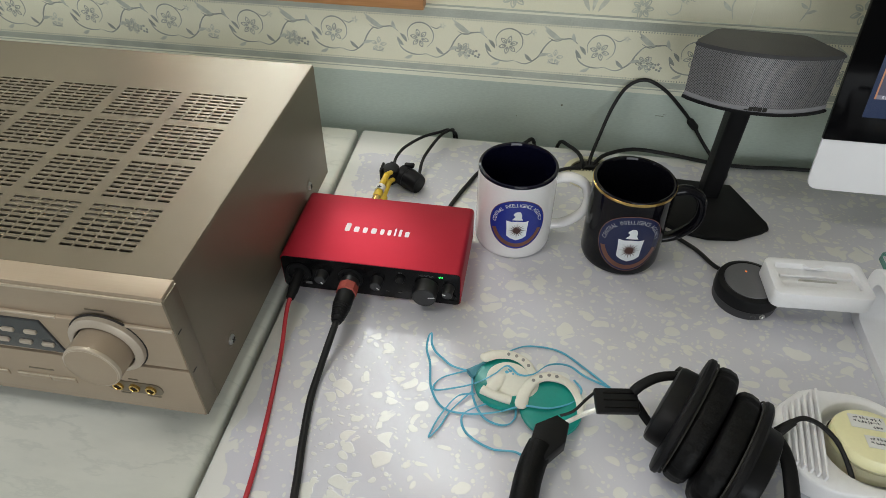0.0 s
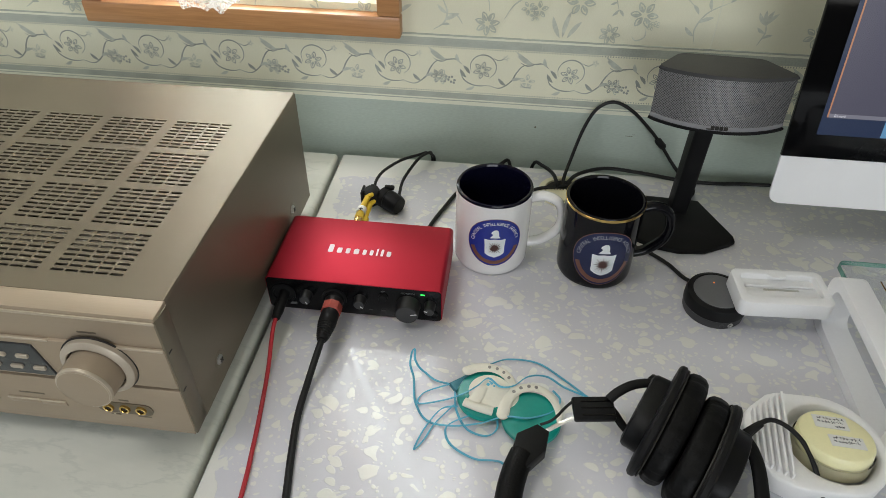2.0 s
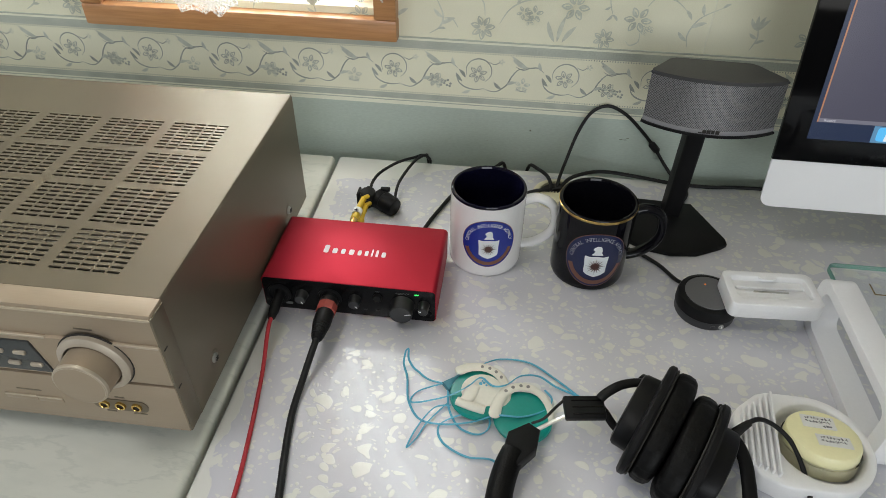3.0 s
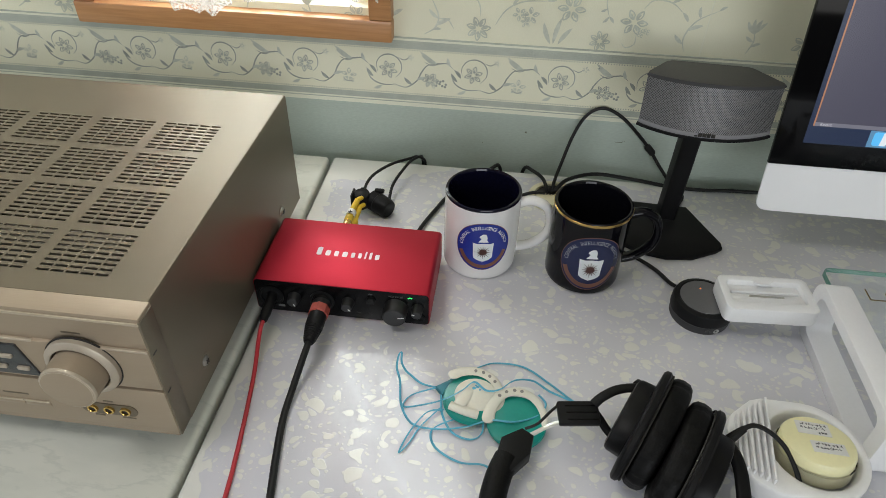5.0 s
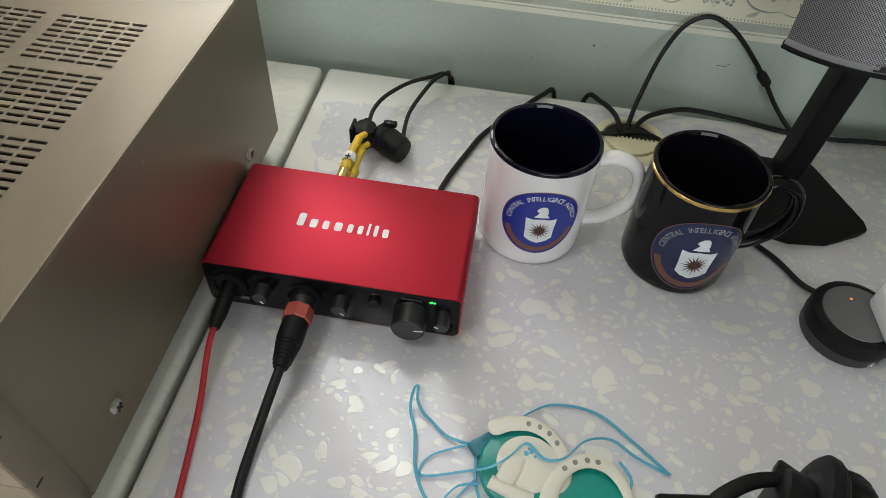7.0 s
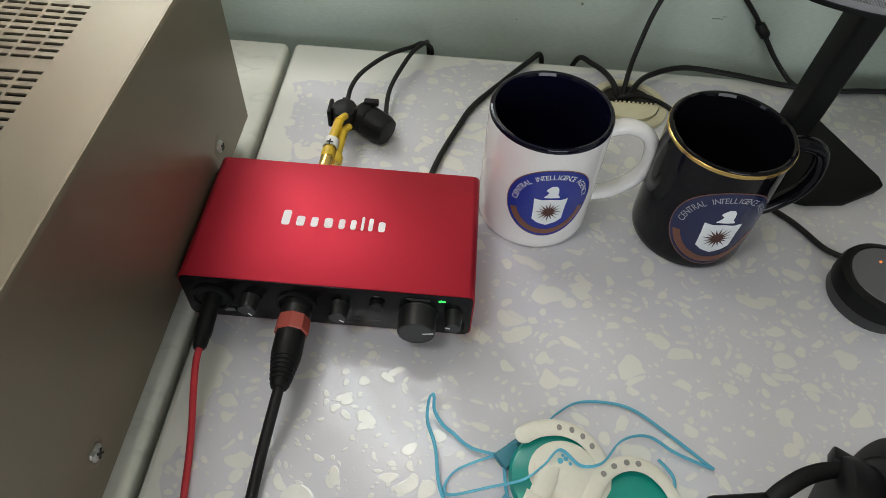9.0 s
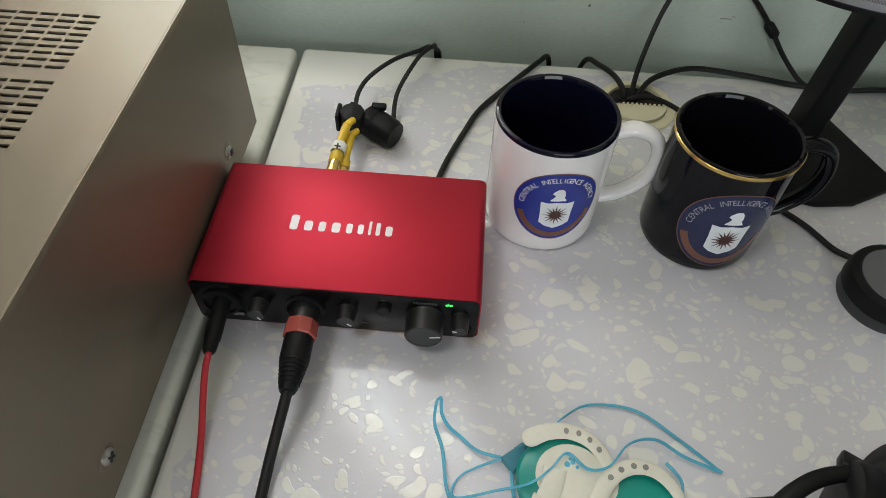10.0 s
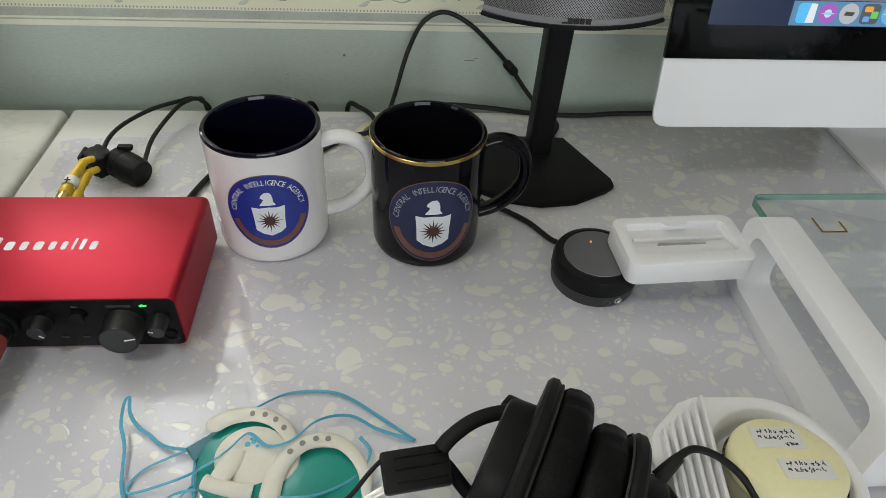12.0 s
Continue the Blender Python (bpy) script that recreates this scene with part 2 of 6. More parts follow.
M_LEATHER = material("black_soft_leatherette", (0.0035, 0.0035, 0.0035), 0.52, vary=0.25, grain=500, patch=60, bump=0.8, spec=0.15)
M_KNOB = material("dark_grey_knob", (0.0120, 0.0120, 0.0126), 0.38, vary=0.12)
M_KNOB_FACE = material("grey_knob_face", (0.0300, 0.0300, 0.0318), 0.45, vary=0.1)
M_WHITE_INK = material("white_print", (0.82, 0.82, 0.82), 0.5, vary=0.04)
M_GREY_INK = material("faint_grey_print", (0.10, 0.10, 0.10), 0.5, vary=0.1)
M_GREEN_LED = glowing("green_led", (0.05, 1.0, 0.15), 1.6)
M_ORANGE_LED = glowing("orange_led", (1.0, 0.25, 0.05), 1.1)
M_WHITE_GLAZE = material("white_mug_glaze", (0.78, 0.77, 0.76), 0.12, vary=0.03, patch=20, coat=0.2)
M_NAVY_GLAZE = material("navy_mug_glaze", (0.004, 0.004, 0.014), 0.08, vary=0.15, spec=0.35)
M_BLACK_GLAZE = material("black_mug_glaze", (0.004, 0.004, 0.006), 0.05, vary=0.15, spec=0.24)
M_SEAL_BLUE = material("royal_blue_print", (0.018, 0.035, 0.27), 0.25, vary=0.08)
M_SEAL_NAVY = material("dull_navy_print", (0.014, 0.020, 0.07), 0.25, vary=0.1)
M_SEAL_BROWN = material("red_brown_print", (0.16, 0.065, 0.04), 0.35, vary=0.15)
M_SEAL_DARK = material("dark_brown_print", (0.06, 0.02, 0.015), 0.35, vary=0.15)
M_SEAL_WHITE = material("white_seal_print", (0.74, 0.78, 0.80), 0.3, vary=0.05)
M_SEAL_GREY = material("dull_grey_seal_print", (0.30, 0.32, 0.36), 0.3, vary=0.08)
M_GRILLE = perforated("grey_perforated_grille", (0.26, 0.26, 0.27), (0.025, 0.025, 0.025))
M_GREY_TRIM = material("grey_plastic_trim", (0.29, 0.29, 0.30), 0.4, metal=0.3, vary=0.06)
M_CHARCOAL = material("charcoal_plastic_cap", (0.040, 0.040, 0.042), 0.5, vary=0.08, grain=900, bump=0.15)
M_PUCK_TOP = material("grey_touch_metal", (0.17, 0.17, 0.175), 0.4, metal=0.4, vary=0.06)
M_WHITE_PLASTIC = material("white_plastic", (0.82, 0.82, 0.82), 0.35, vary=0.03, patch=20)
M_WHITE_PAINT = material("white_painted_steel", (0.82, 0.82, 0.83), 0.3, vary=0.03, patch=12)
M_GLASS = plate_glass("greenish_plate_glass", (0.97, 0.99, 0.982))
M_GLASS_EDGE = material("green_glass_edge", (0.11, 0.27, 0.22), 0.12, vary=0.2, patch=30)
M_ACRYL = clear("clear_plastic", (0.95, 0.95, 0.92), 0.08)
M_ALU = material("silver_aluminium", (0.90, 0.90, 0.905), 0.40, metal=0.05, vary=0.03, grain=1500)
M_SCREEN = material("black_screen_glass", (0.003, 0.003, 0.0035), 0.06, vary=0.1, spec=0.1)
M_CREAM_PLASTIC = material("cream_plastic", (0.72, 0.68, 0.48), 0.4, vary=0.05)
M_YELLOW_LID = material("pale_yellow_plastic_lid", (0.86, 0.82, 0.49), 0.35, vary=0.04, patch=25)
M_YELLOW = material("yellow_rubber", (0.70, 0.47, 0.03), 0.4, vary=0.08)
M_TEAL = material("teal_plastic", (0.0, 0.28, 0.23), 0.3, vary=0.08, coat=0.2)
M_BLUE_CABLE = material("light_blue_cable", (0.10, 0.42, 0.58), 0.4, vary=0.1)
M_BLUE_DARK = material("dull_blue_plug_rubber", (0.035, 0.20, 0.26), 0.45, vary=0.1)
M_IVORY = material("ivory_rubber", (0.72, 0.70, 0.60), 0.45, vary=0.05)
M_HOLE = material("grey_hole_in_rubber", (0.26, 0.25, 0.23), 0.7, vary=0.1)
M_PAPER_TAG = material("white_paper_label", (0.78, 0.78, 0.74), 0.7, vary=0.05)
M_PEN = material("black_pen_ink", (0.03, 0.03, 0.035), 0.6, vary=0.2)
M_SCUFF = material("brown_scuff", (0.20, 0.20, 0.15), 0.8, vary=0.2)
M_LACE = lace("white_lace")


# ---- mesh helpers ----
def finish(bm, name, mat, angle=35):
    bmesh.ops.recalc_face_normals(bm, faces=bm.faces[:])
    me = bpy.data.meshes.new(name)
    bm.to_mesh(me)
    bm.free()
    me.shade_smooth()
    me.set_sharp_from_angle(angle=radians(angle))
    me.materials.append(mat)
    return me


def part(name, bm, mat, parent, label="", angle=35):
    ob = new(name, finish(bm, name, mat, angle))
    ob.parent = parent
    return tagged(ob, label)


def thing(name, place, label, category, turn=0.0, group="", kind=""):
    ob = new(name)
    ob.empty_display_size = 0.02
    ob.matrix_basis = pose(*place, 0, 0, turn)
    return tagged(ob, label, category, group, kind)


def solid(name, bm, mat, label, category, kind="", angle=35, group=""):
    return tagged(new(name, finish(bm, name, mat, angle)), label, category, group, kind)


def box(lo, hi, bevel=0.0, seg=2, bm=None):
    bm = bm or bmesh.new()
    made = bmesh.ops.create_cube(bm, size=1.0)["verts"]
    for v in made:
        v.co = Vector([lo[i] + (v.co[i] + 0.5) * (hi[i] - lo[i]) for i in range(3)])
    if bevel:
        edges = list({e for v in made for e in v.link_edges})
        bmesh.ops.bevel(bm, geom=edges, offset=bevel, segments=seg, profile=0.5, affect="EDGES")
    return bm


def lathe(profile, seg=48, bm=None, m=None):
    """Revolve (radius, height) pairs round z; ends at radius 0 close."""
    bm = bm or bmesh.new()
    m = m or Matrix()
    rings = []
    for r, z in profile:
        if r < 1e-6:
            rings.append([bm.verts.new(m @ Vector((0, 0, z)))])
        else:
            rings.append([bm.verts.new(m @ Vector((r * math.cos(2 * math.pi * i / seg), r * math.sin(2 * math.pi * i / seg), z))) for i in range(seg)])
    for a, b in zip(rings, rings[1:]):
        for i in range(seg):
            j = (i + 1) % seg
            if len(a) == 1 and len(b) > 1:
                bm.faces.new((a[0], b[i], b[j]))
            elif len(b) == 1 and len(a) > 1:
                bm.faces.new((a[i], a[j], b[0]))
            elif len(a) > 1:
                bm.faces.new((a[i], a[j], b[j], b[i]))
    return bm


def glide(points, steps=8, closed=False):
    """A smooth curve through the points."""
    p = [Vector(q) for q in points]
    n = len(p)
    out = []
    for i in range(n if closed else n - 1):
        a, b, c, d = (p[(i + k) % n] if closed else p[min(max(i + k, 0), n - 1)] for k in (-1, 0, 1, 2))
        for s in range(steps):
            t = s / steps
            out.append(0.5 * ((2 * b) + (c - a) * t + (2 * a - 5 * b + 4 * c - d) * t * t + (3 * b - a - 3 * c + d) * t ** 3))
    if not closed:
        out.append(p[-1])
    return out


def tube(points, radius, seg=10, steps=8, bm=None, closed=False, flat=1.0, up=Vector((0, 0, 1)), ends=None):
    """A round or flattened rod along a smooth curve; flat squeezes it along up; ends: radius factors from start to end."""
    bm = bm or bmesh.new()
    path = glide(points, steps, closed)
    n = len(path)
    rings = []
    for i, q in enumerate(path):
        a = path[(i - 1) % n] if closed else path[max(i - 1, 0)]
        b = path[(i + 1) % n] if closed else path[min(i + 1, n - 1)]
        t = (b - a).normalized()
        side = t.cross(up)
        side = side.normalized() if side.length > 1e-4 else t.orthogonal().normalized()
        top = side.cross(t).normalized()
        r = radius * (ends[0] + (ends[1] - ends[0]) * i / (n - 1) if ends else 1.0)
        rings.append([bm.verts.new(q + side * r * math.cos(2 * math.pi * k / seg) + top * r * flat * math.sin(2 * math.pi * k / seg)) for k in range(seg)])
    for i in range(n if closed else n - 1):
        a, b = rings[i], rings[(i + 1) % n]
        for k in range(seg):
            bm.faces.new((a[k], a[(k + 1) % seg], b[(k + 1) % seg], b[k]))
    if not closed:
        bm.faces.new(rings[0][::-1])
        bm.faces.new(rings[-1])
    return bm


def prism(outline, lo, hi, bevel=0.0, seg=2, bm=None, m=None):
    """An outline in x and y, drawn up from lo to hi, with rounded rims."""
    own = bmesh.new()
    a = [own.verts.new((x, y, lo)) for x, y in outline]
    b = [own.verts.new((x, y, hi)) for x, y in outline]
    n = len(outline)
    own.faces.new(a[::-1])
    own.faces.new(b)
    for i in range(n):
        own.faces.new((a[i], a[(i + 1) % n], b[(i + 1) % n], b[i]))
    if bevel:
        rims = [e for e in own.edges if abs(e.verts[0].co.z - e.verts[1].co.z) < 1e-7]
        bmesh.ops.bevel(own, geom=rims, offset=bevel, segments=seg, profile=0.5, affect="EDGES")
    if m:
        own.transform(m)
    if bm is None:
        return own
    me = bpy.data.meshes.new("joined")
    own.to_mesh(me)
    own.free()
    bm.from_mesh(me)
    bpy.data.meshes.remove(me)
    return bm


def rounded(w, h, r, n=6, cx=0.0, cy=0.0):
    """The outline of a rectangle with round corners."""
    pts = []
    for k, (sx, sy) in enumerate(((1, 1), (-1, 1), (-1, -1), (1, -1))):
        for i in range(n + 1):
            t = math.pi / 2 * (k + i / n)
            pts.append((cx + sx * (w / 2 - r) + r * math.cos(t), cy + sy * (h / 2 - r) + r * math.sin(t)))
    return pts


def circle(r, n=32, cx=0.0, cy=0.0, squash=1.0, turn=0.0):
    return [(cx + r * math.cos(2 * math.pi * i / n + turn), cy + r * squash * math.sin(2 * math.pi * i / n + turn)) for i in range(n)]


def frame_ring(outer, inner, lo, hi, bevel=0.0, m=None):
    """A flat ring between two outlines of the same count, drawn up from lo to hi."""
    bm = bmesh.new()
    n = len(outer)
    rows = [[bm.verts.new((x, y, z)) for x, y in o] for o, z in ((outer, lo), (outer, hi), (inner, hi), (inner, lo))]
    for a, b in zip(rows, rows[1:] + rows[:1]):
        for i in range(n):
            bm.faces.new((a[i], a[(i + 1) % n], b[(i + 1) % n], b[i]))
    if bevel:
        rims = [e for e in bm.edges if (e.verts[0] in rows[1] and e.verts[1] in rows[1]) or (e.verts[0] in rows[2] and e.verts[1] in rows[2]) or (e.verts[0] in rows[0] and e.verts[1] in rows[0])]
        bmesh.ops.bevel(bm, geom=rims, offset=bevel, segments=2, profile=0.5, affect="EDGES")
    if m:
        bm.transform(m)
    return bm


FRONT = pose(0, 0, 0, 90)  # turns x, y into x, z, with the outline's rise towards -y


def lettering(words, size, m, mat, name, parent, label=""):
    """Flat letters in the built-in font, as a mesh."""
    data = bpy.data.curves.new(name, "FONT")
    data.body, data.size, data.align_x, data.align_y = words, size, "CENTER", "CENTER"
    holder = bpy.data.objects.new(name, data)
    scene.collection.objects.link(holder)
    me = bpy.data.meshes.new_from_object(holder.evaluated_get(bpy.context.evaluated_depsgraph_get()))
    bpy.data.objects.remove(holder)
    me.transform(m)
    me.materials.clear()
    me.materials.append(mat)
    ob = new(name, me)
    ob.parent = parent
    return tagged(ob, label)


# ---- the room ----
WEST, EAST, SOUTH, HIGH = -1.7, 1.9, -2.6, 2.4
WIN = (-0.465, -0.115, 0.915, 1.95)  # opening of the north window: x from, to, z from, to


def wall_with_hole(lo, hi, a0, a1, z0, z1, axis):
    """A wall slab with one opening, along x (axis 0) or y (axis 1)."""
    bm = bmesh.new()

    def slab(u0, u1, w0, w1):
        p, q = list(lo), list(hi)
        p[axis], q[axis], p[2], q[2] = u0, u1, w0, w1
        box(p, q, bm=bm)

    slab(lo[axis], a0, lo[2], hi[2])
    slab(a1, hi[axis], lo[2], hi[2])
    slab(a0, a1, lo[2], z0)
    slab(a0, a1, z1, hi[2])
    return bm


wall_north = solid("wall_north", wall_with_hole((WEST, WALL_Y, 0), (EAST, WALL_Y + 0.14, HIGH), WIN[0], WIN[1], WIN[2], WIN[3], 0), M_PAPER,
                   "cream wallpaper wall with grey-green floral print", "wall", "structure")
# unseen closing walls in dimmed plaster; their openings are added for fill lights
solid("wall_south", wall_with_hole((WEST, SOUTH - 0.12, 0), (EAST, SOUTH, HIGH), -0.10, 1.60, 0.9, 2.1, 0), M_PLASTER_DIM, "plain unseen wall, darkened to cut bounce, with a wide added opening", "wall", "structure")
solid("wall_west", wall_with_hole((WEST - 0.12, SOUTH, 0), (WEST, WALL_Y, HIGH), -1.5, 0.0, 0.9, 2.0, 1), M_PLASTER_DIM, "plain unseen wall, darkened to cut bounce, with an added opening", "wall", "structure")
solid("wall_east", box((EAST, SOUTH, 0), (EAST + 0.12, WALL_Y, HIGH)), M_PLASTER_DIM, "plain unseen side wall, darkened to cut bounce", "wall", "structure")
solid("floor", box((WEST, SOUTH, -0.06), (EAST, WALL_Y, 0)), M_FLOOR, "brown wooden board floor", "floor", "structure")
solid("ceiling", box((WEST, SOUTH, HIGH), (EAST, WALL_Y, HIGH + 0.06)), M_CEILING, "plain white ceiling", "ceiling", "structure")

# lower wall covering and printed border, each a little proud of the paper
part("dado", box((WEST, WALL_Y - 0.002, 0), (EAST, WALL_Y, 0.789)), M_DADO, wall_north, "grey-green embossed lower wallpaper")
for z0, z1, mat, lift, lab in ((0.789, 0.7942, M_STRIPE, 0.0024, "pale stripe"), (0.7942, 0.7957, M_BAND, 0.0022, "thin grey-green line"), (0.7957, 0.7975, M_STRIPE, 0.0024, "pale stripe"),
                               (0.7975, 0.8055, M_BAND, 0.002, "grey-green printed band"), (0.8055, 0.868, M_PAPER, 0.0018, "cream border ground"),
                               (0.868, 0.8785, M_BAND, 0.002, "grey-green printed band"), (0.8785, 0.881, M_STRIPE, 0.0024, "pale stripe"), (0.881, 0.8825, M_BAND, 0.0022, "thin grey-green line")):
    part("border_strip", box((WEST, WALL_Y - lift, z0), (EAST, WALL_Y, z1)), mat, wall_north, lab)


class Print:
    """Flat printed strokes, petals and dots on the north wall, gathered in one mesh."""

    def __init__(self, y):
        self.bm, self.base, self.count, self.y = bmesh.new(), y, 0, y

    def lift(self):
        """Each stroke lies a hair above the one before, in turns."""
        self.count += 1
        self.y = self.base - (self.count % 24) * 1.2e-5

    def stroke(self, pts, w, taper=0.25):
        self.lift()
        path = glide([(x, 0, z) for x, z in pts], 5)
        n = len(path)
        last = None
        for i, q in enumerate(path):
            t = (path[min(i + 1, n - 1)] - path[max(i - 1, 0)]).normalized()
            s = Vector((-t.z, 0, t.x)) * w * 0.5 * (taper + (1 - taper) * math.sin(math.pi * min(1, max(0, i / (n - 1)))))
            pair = [self.bm.verts.new((v.x, self.y, v.z)) for v in (q - s, q + s)]
            if last:
                self.bm.faces.new((last[0], last[1], pair[1], pair[0]))
            last = pair

    def blob(self, pts):
        self.lift()
        self.bm.faces.new([self.bm.verts.new((x, self.y, z)) for x, z in pts])

    def leaf(self, x, z, length, width, turn):
        c, s = math.cos(turn), math.sin(turn)
        side = [(length * t, width * math.sin(math.pi * t) ** 0.8) for t in (0, 0.15, 0.35, 0.55, 0.75, 0.9, 1)]
        pts = side + [(u, -0.35 * w) for u, w in side[-2:0:-1]]
        self.blob([(x + u * c - w * s, z + u * s + w * c) for u, w in pts])

    def flower(self, x, z, r, petals, turn=0.0):
        for k in range(petals):
            a = turn + 2 * math.pi * k / petals
            c, s = math.cos(a), math.sin(a)
            rim = [(0.22, 0.0), (0.5, 0.2), (0.75, 0.17), (1.0, 0.0), (0.75, -0.17), (0.5, -0.2)]
            ring = [(x + r * (u * c - w * s), z + r * (u * s + w * c)) for u, w in rim]
            for i in range(len(ring)):
                self.stroke([ring[i], ring[(i + 1) % len(ring)]], r * 0.1, 0.7)
            self.stroke([(x + r * 0.25 * c, z + r * 0.25 * s), (x + r * 0.7 * c, z + r * 0.7 * s)], r * 0.11, 0.4)

    def arc(self, x, z, r, a0, a1, w, squash=1.0):
        n = 7
        self.stroke([(x + r * math.cos(radians(a0 + (a1 - a0) * i / n)), z + r * squash * math.sin(radians(a0 + (a1 - a0) * i / n))) for i in range(n + 1)], w)

    def done(self, name, mat, label):
        return tagged(part(name, self.bm, mat, wall_north, label), kind="stuff")


def border_print():
    ink, pale = Print(WALL_Y - 0.75 * 0.0026), Print(WALL_Y - 0.0021)
    mid, step = 0.8400, 0.1095
    for k in range(-15, 18):
        x, odd = 0.014 + k * step, k % 2
        # curling stem round a star flower
        ink.arc(x, mid + 0.003, 0.0165, -60, 205, 0.75 * 0.0022)
        ink.arc(x - 0.004, mid - 0.006, 0.0235, 175, 300, 0.75 * 0.0026, 0.7)
        ink.flower(x - 0.001, mid - 0.001, 0.0118, 6, 0.3 + 0.5 * odd)
        ink.stroke([(x + 0.012, mid + 0.016), (x + 0.02, mid + 0.013), (x + 0.026, mid + 0.017)], 0.0012)
        pale.flower(x + 0.028, mid + 0.017, 0.0042, 5)
        # wave to the next scroll
        ink.stroke([(x + 0.008, mid - 0.021), (x + 0.022, mid - 0.024), (x + 0.036, mid - 0.014), (x + 0.042, mid - 0.002), (x + 0.05, mid + 0.008), (x + 0.062, mid + 0.01)], 0.75 * 0.0026)
        # bell flower with fringed rim
        for j, (dx, dz) in enumerate(((-0.019, 0.009), (-0.017, 0.004), (-0.012, 0.0), (-0.006, -0.001))):
            pale.leaf(x + 0.062, mid + 0.011, math.hypot(dx, dz + 0.004) + 0.004, 0.003, math.atan2(dz + 0.004, dx))
        ink.stroke([(x + 0.043, mid + 0.021), (x + 0.053, mid + 0.013), (x + 0.063, mid + 0.011), (x + 0.074, mid + 0.012), (x + 0.082, mid + 0.006)], 0.75 * 0.0024)
        ink.stroke([(x + 0.046, mid + 0.012), (x + 0.055, mid + 0.008), (x + 0.063, mid + 0.010)], 0.75 * 0.0018)
        # leaves on the stem
        for lx, lz, ln, a in ((0.03, -0.02, 0.014, 2.4), (0.036, -0.013, 0.013, 0.3), (0.079, 0.008, 0.012, 1.9), (0.084, 0.004, 0.014, -0.9), (-0.021, -0.012, 0.014, 2.2), (-0.01, -0.023, 0.012, 3.6)):
            (ink if ln > 0.013 else pale).leaf(x + lx, mid + lz, ln, 0.0032, a)
        # hanging flower, with berries on every other one
        pale.flower(x + 0.056, mid - 0.013, 0.0105, 5, 0.2 + odd)
        if odd:
            ink.flower(x + 0.053, mid - 0.012, 0.010, 6, 0.1)
            for j in range(9):
                bx, bz = x + 0.063 + 0.0035 * (j % 4) - 0.001 * (j // 4), mid - 0.012 - 0.0035 * (j // 3) - 0.001 * (j % 2)
                ink.blob([(bx + 0.0017 * math.cos(t), bz + 0.0017 * math.sin(t)) for t in np.linspace(0, 6.28, 8)[:-1]])
        else:
            ink.arc(x + 0.056, mid - 0.013, 0.008, 200, 330, 0.75 * 0.0018)
    # fine dotted rims of the bands
    for z in (0.8075, 0.8665):
        x = -0.75
        while x < 0.8:
            ink.stroke([(x, z - 0.0009), (x, z + 0.0009)], 0.0012, 0.8)
            x += 0.0032
    ink.done("border_print", M_INK, "grey-green scrolling flower print")
    pale.done("border_print", M_INK_PALE, "pale flower print")


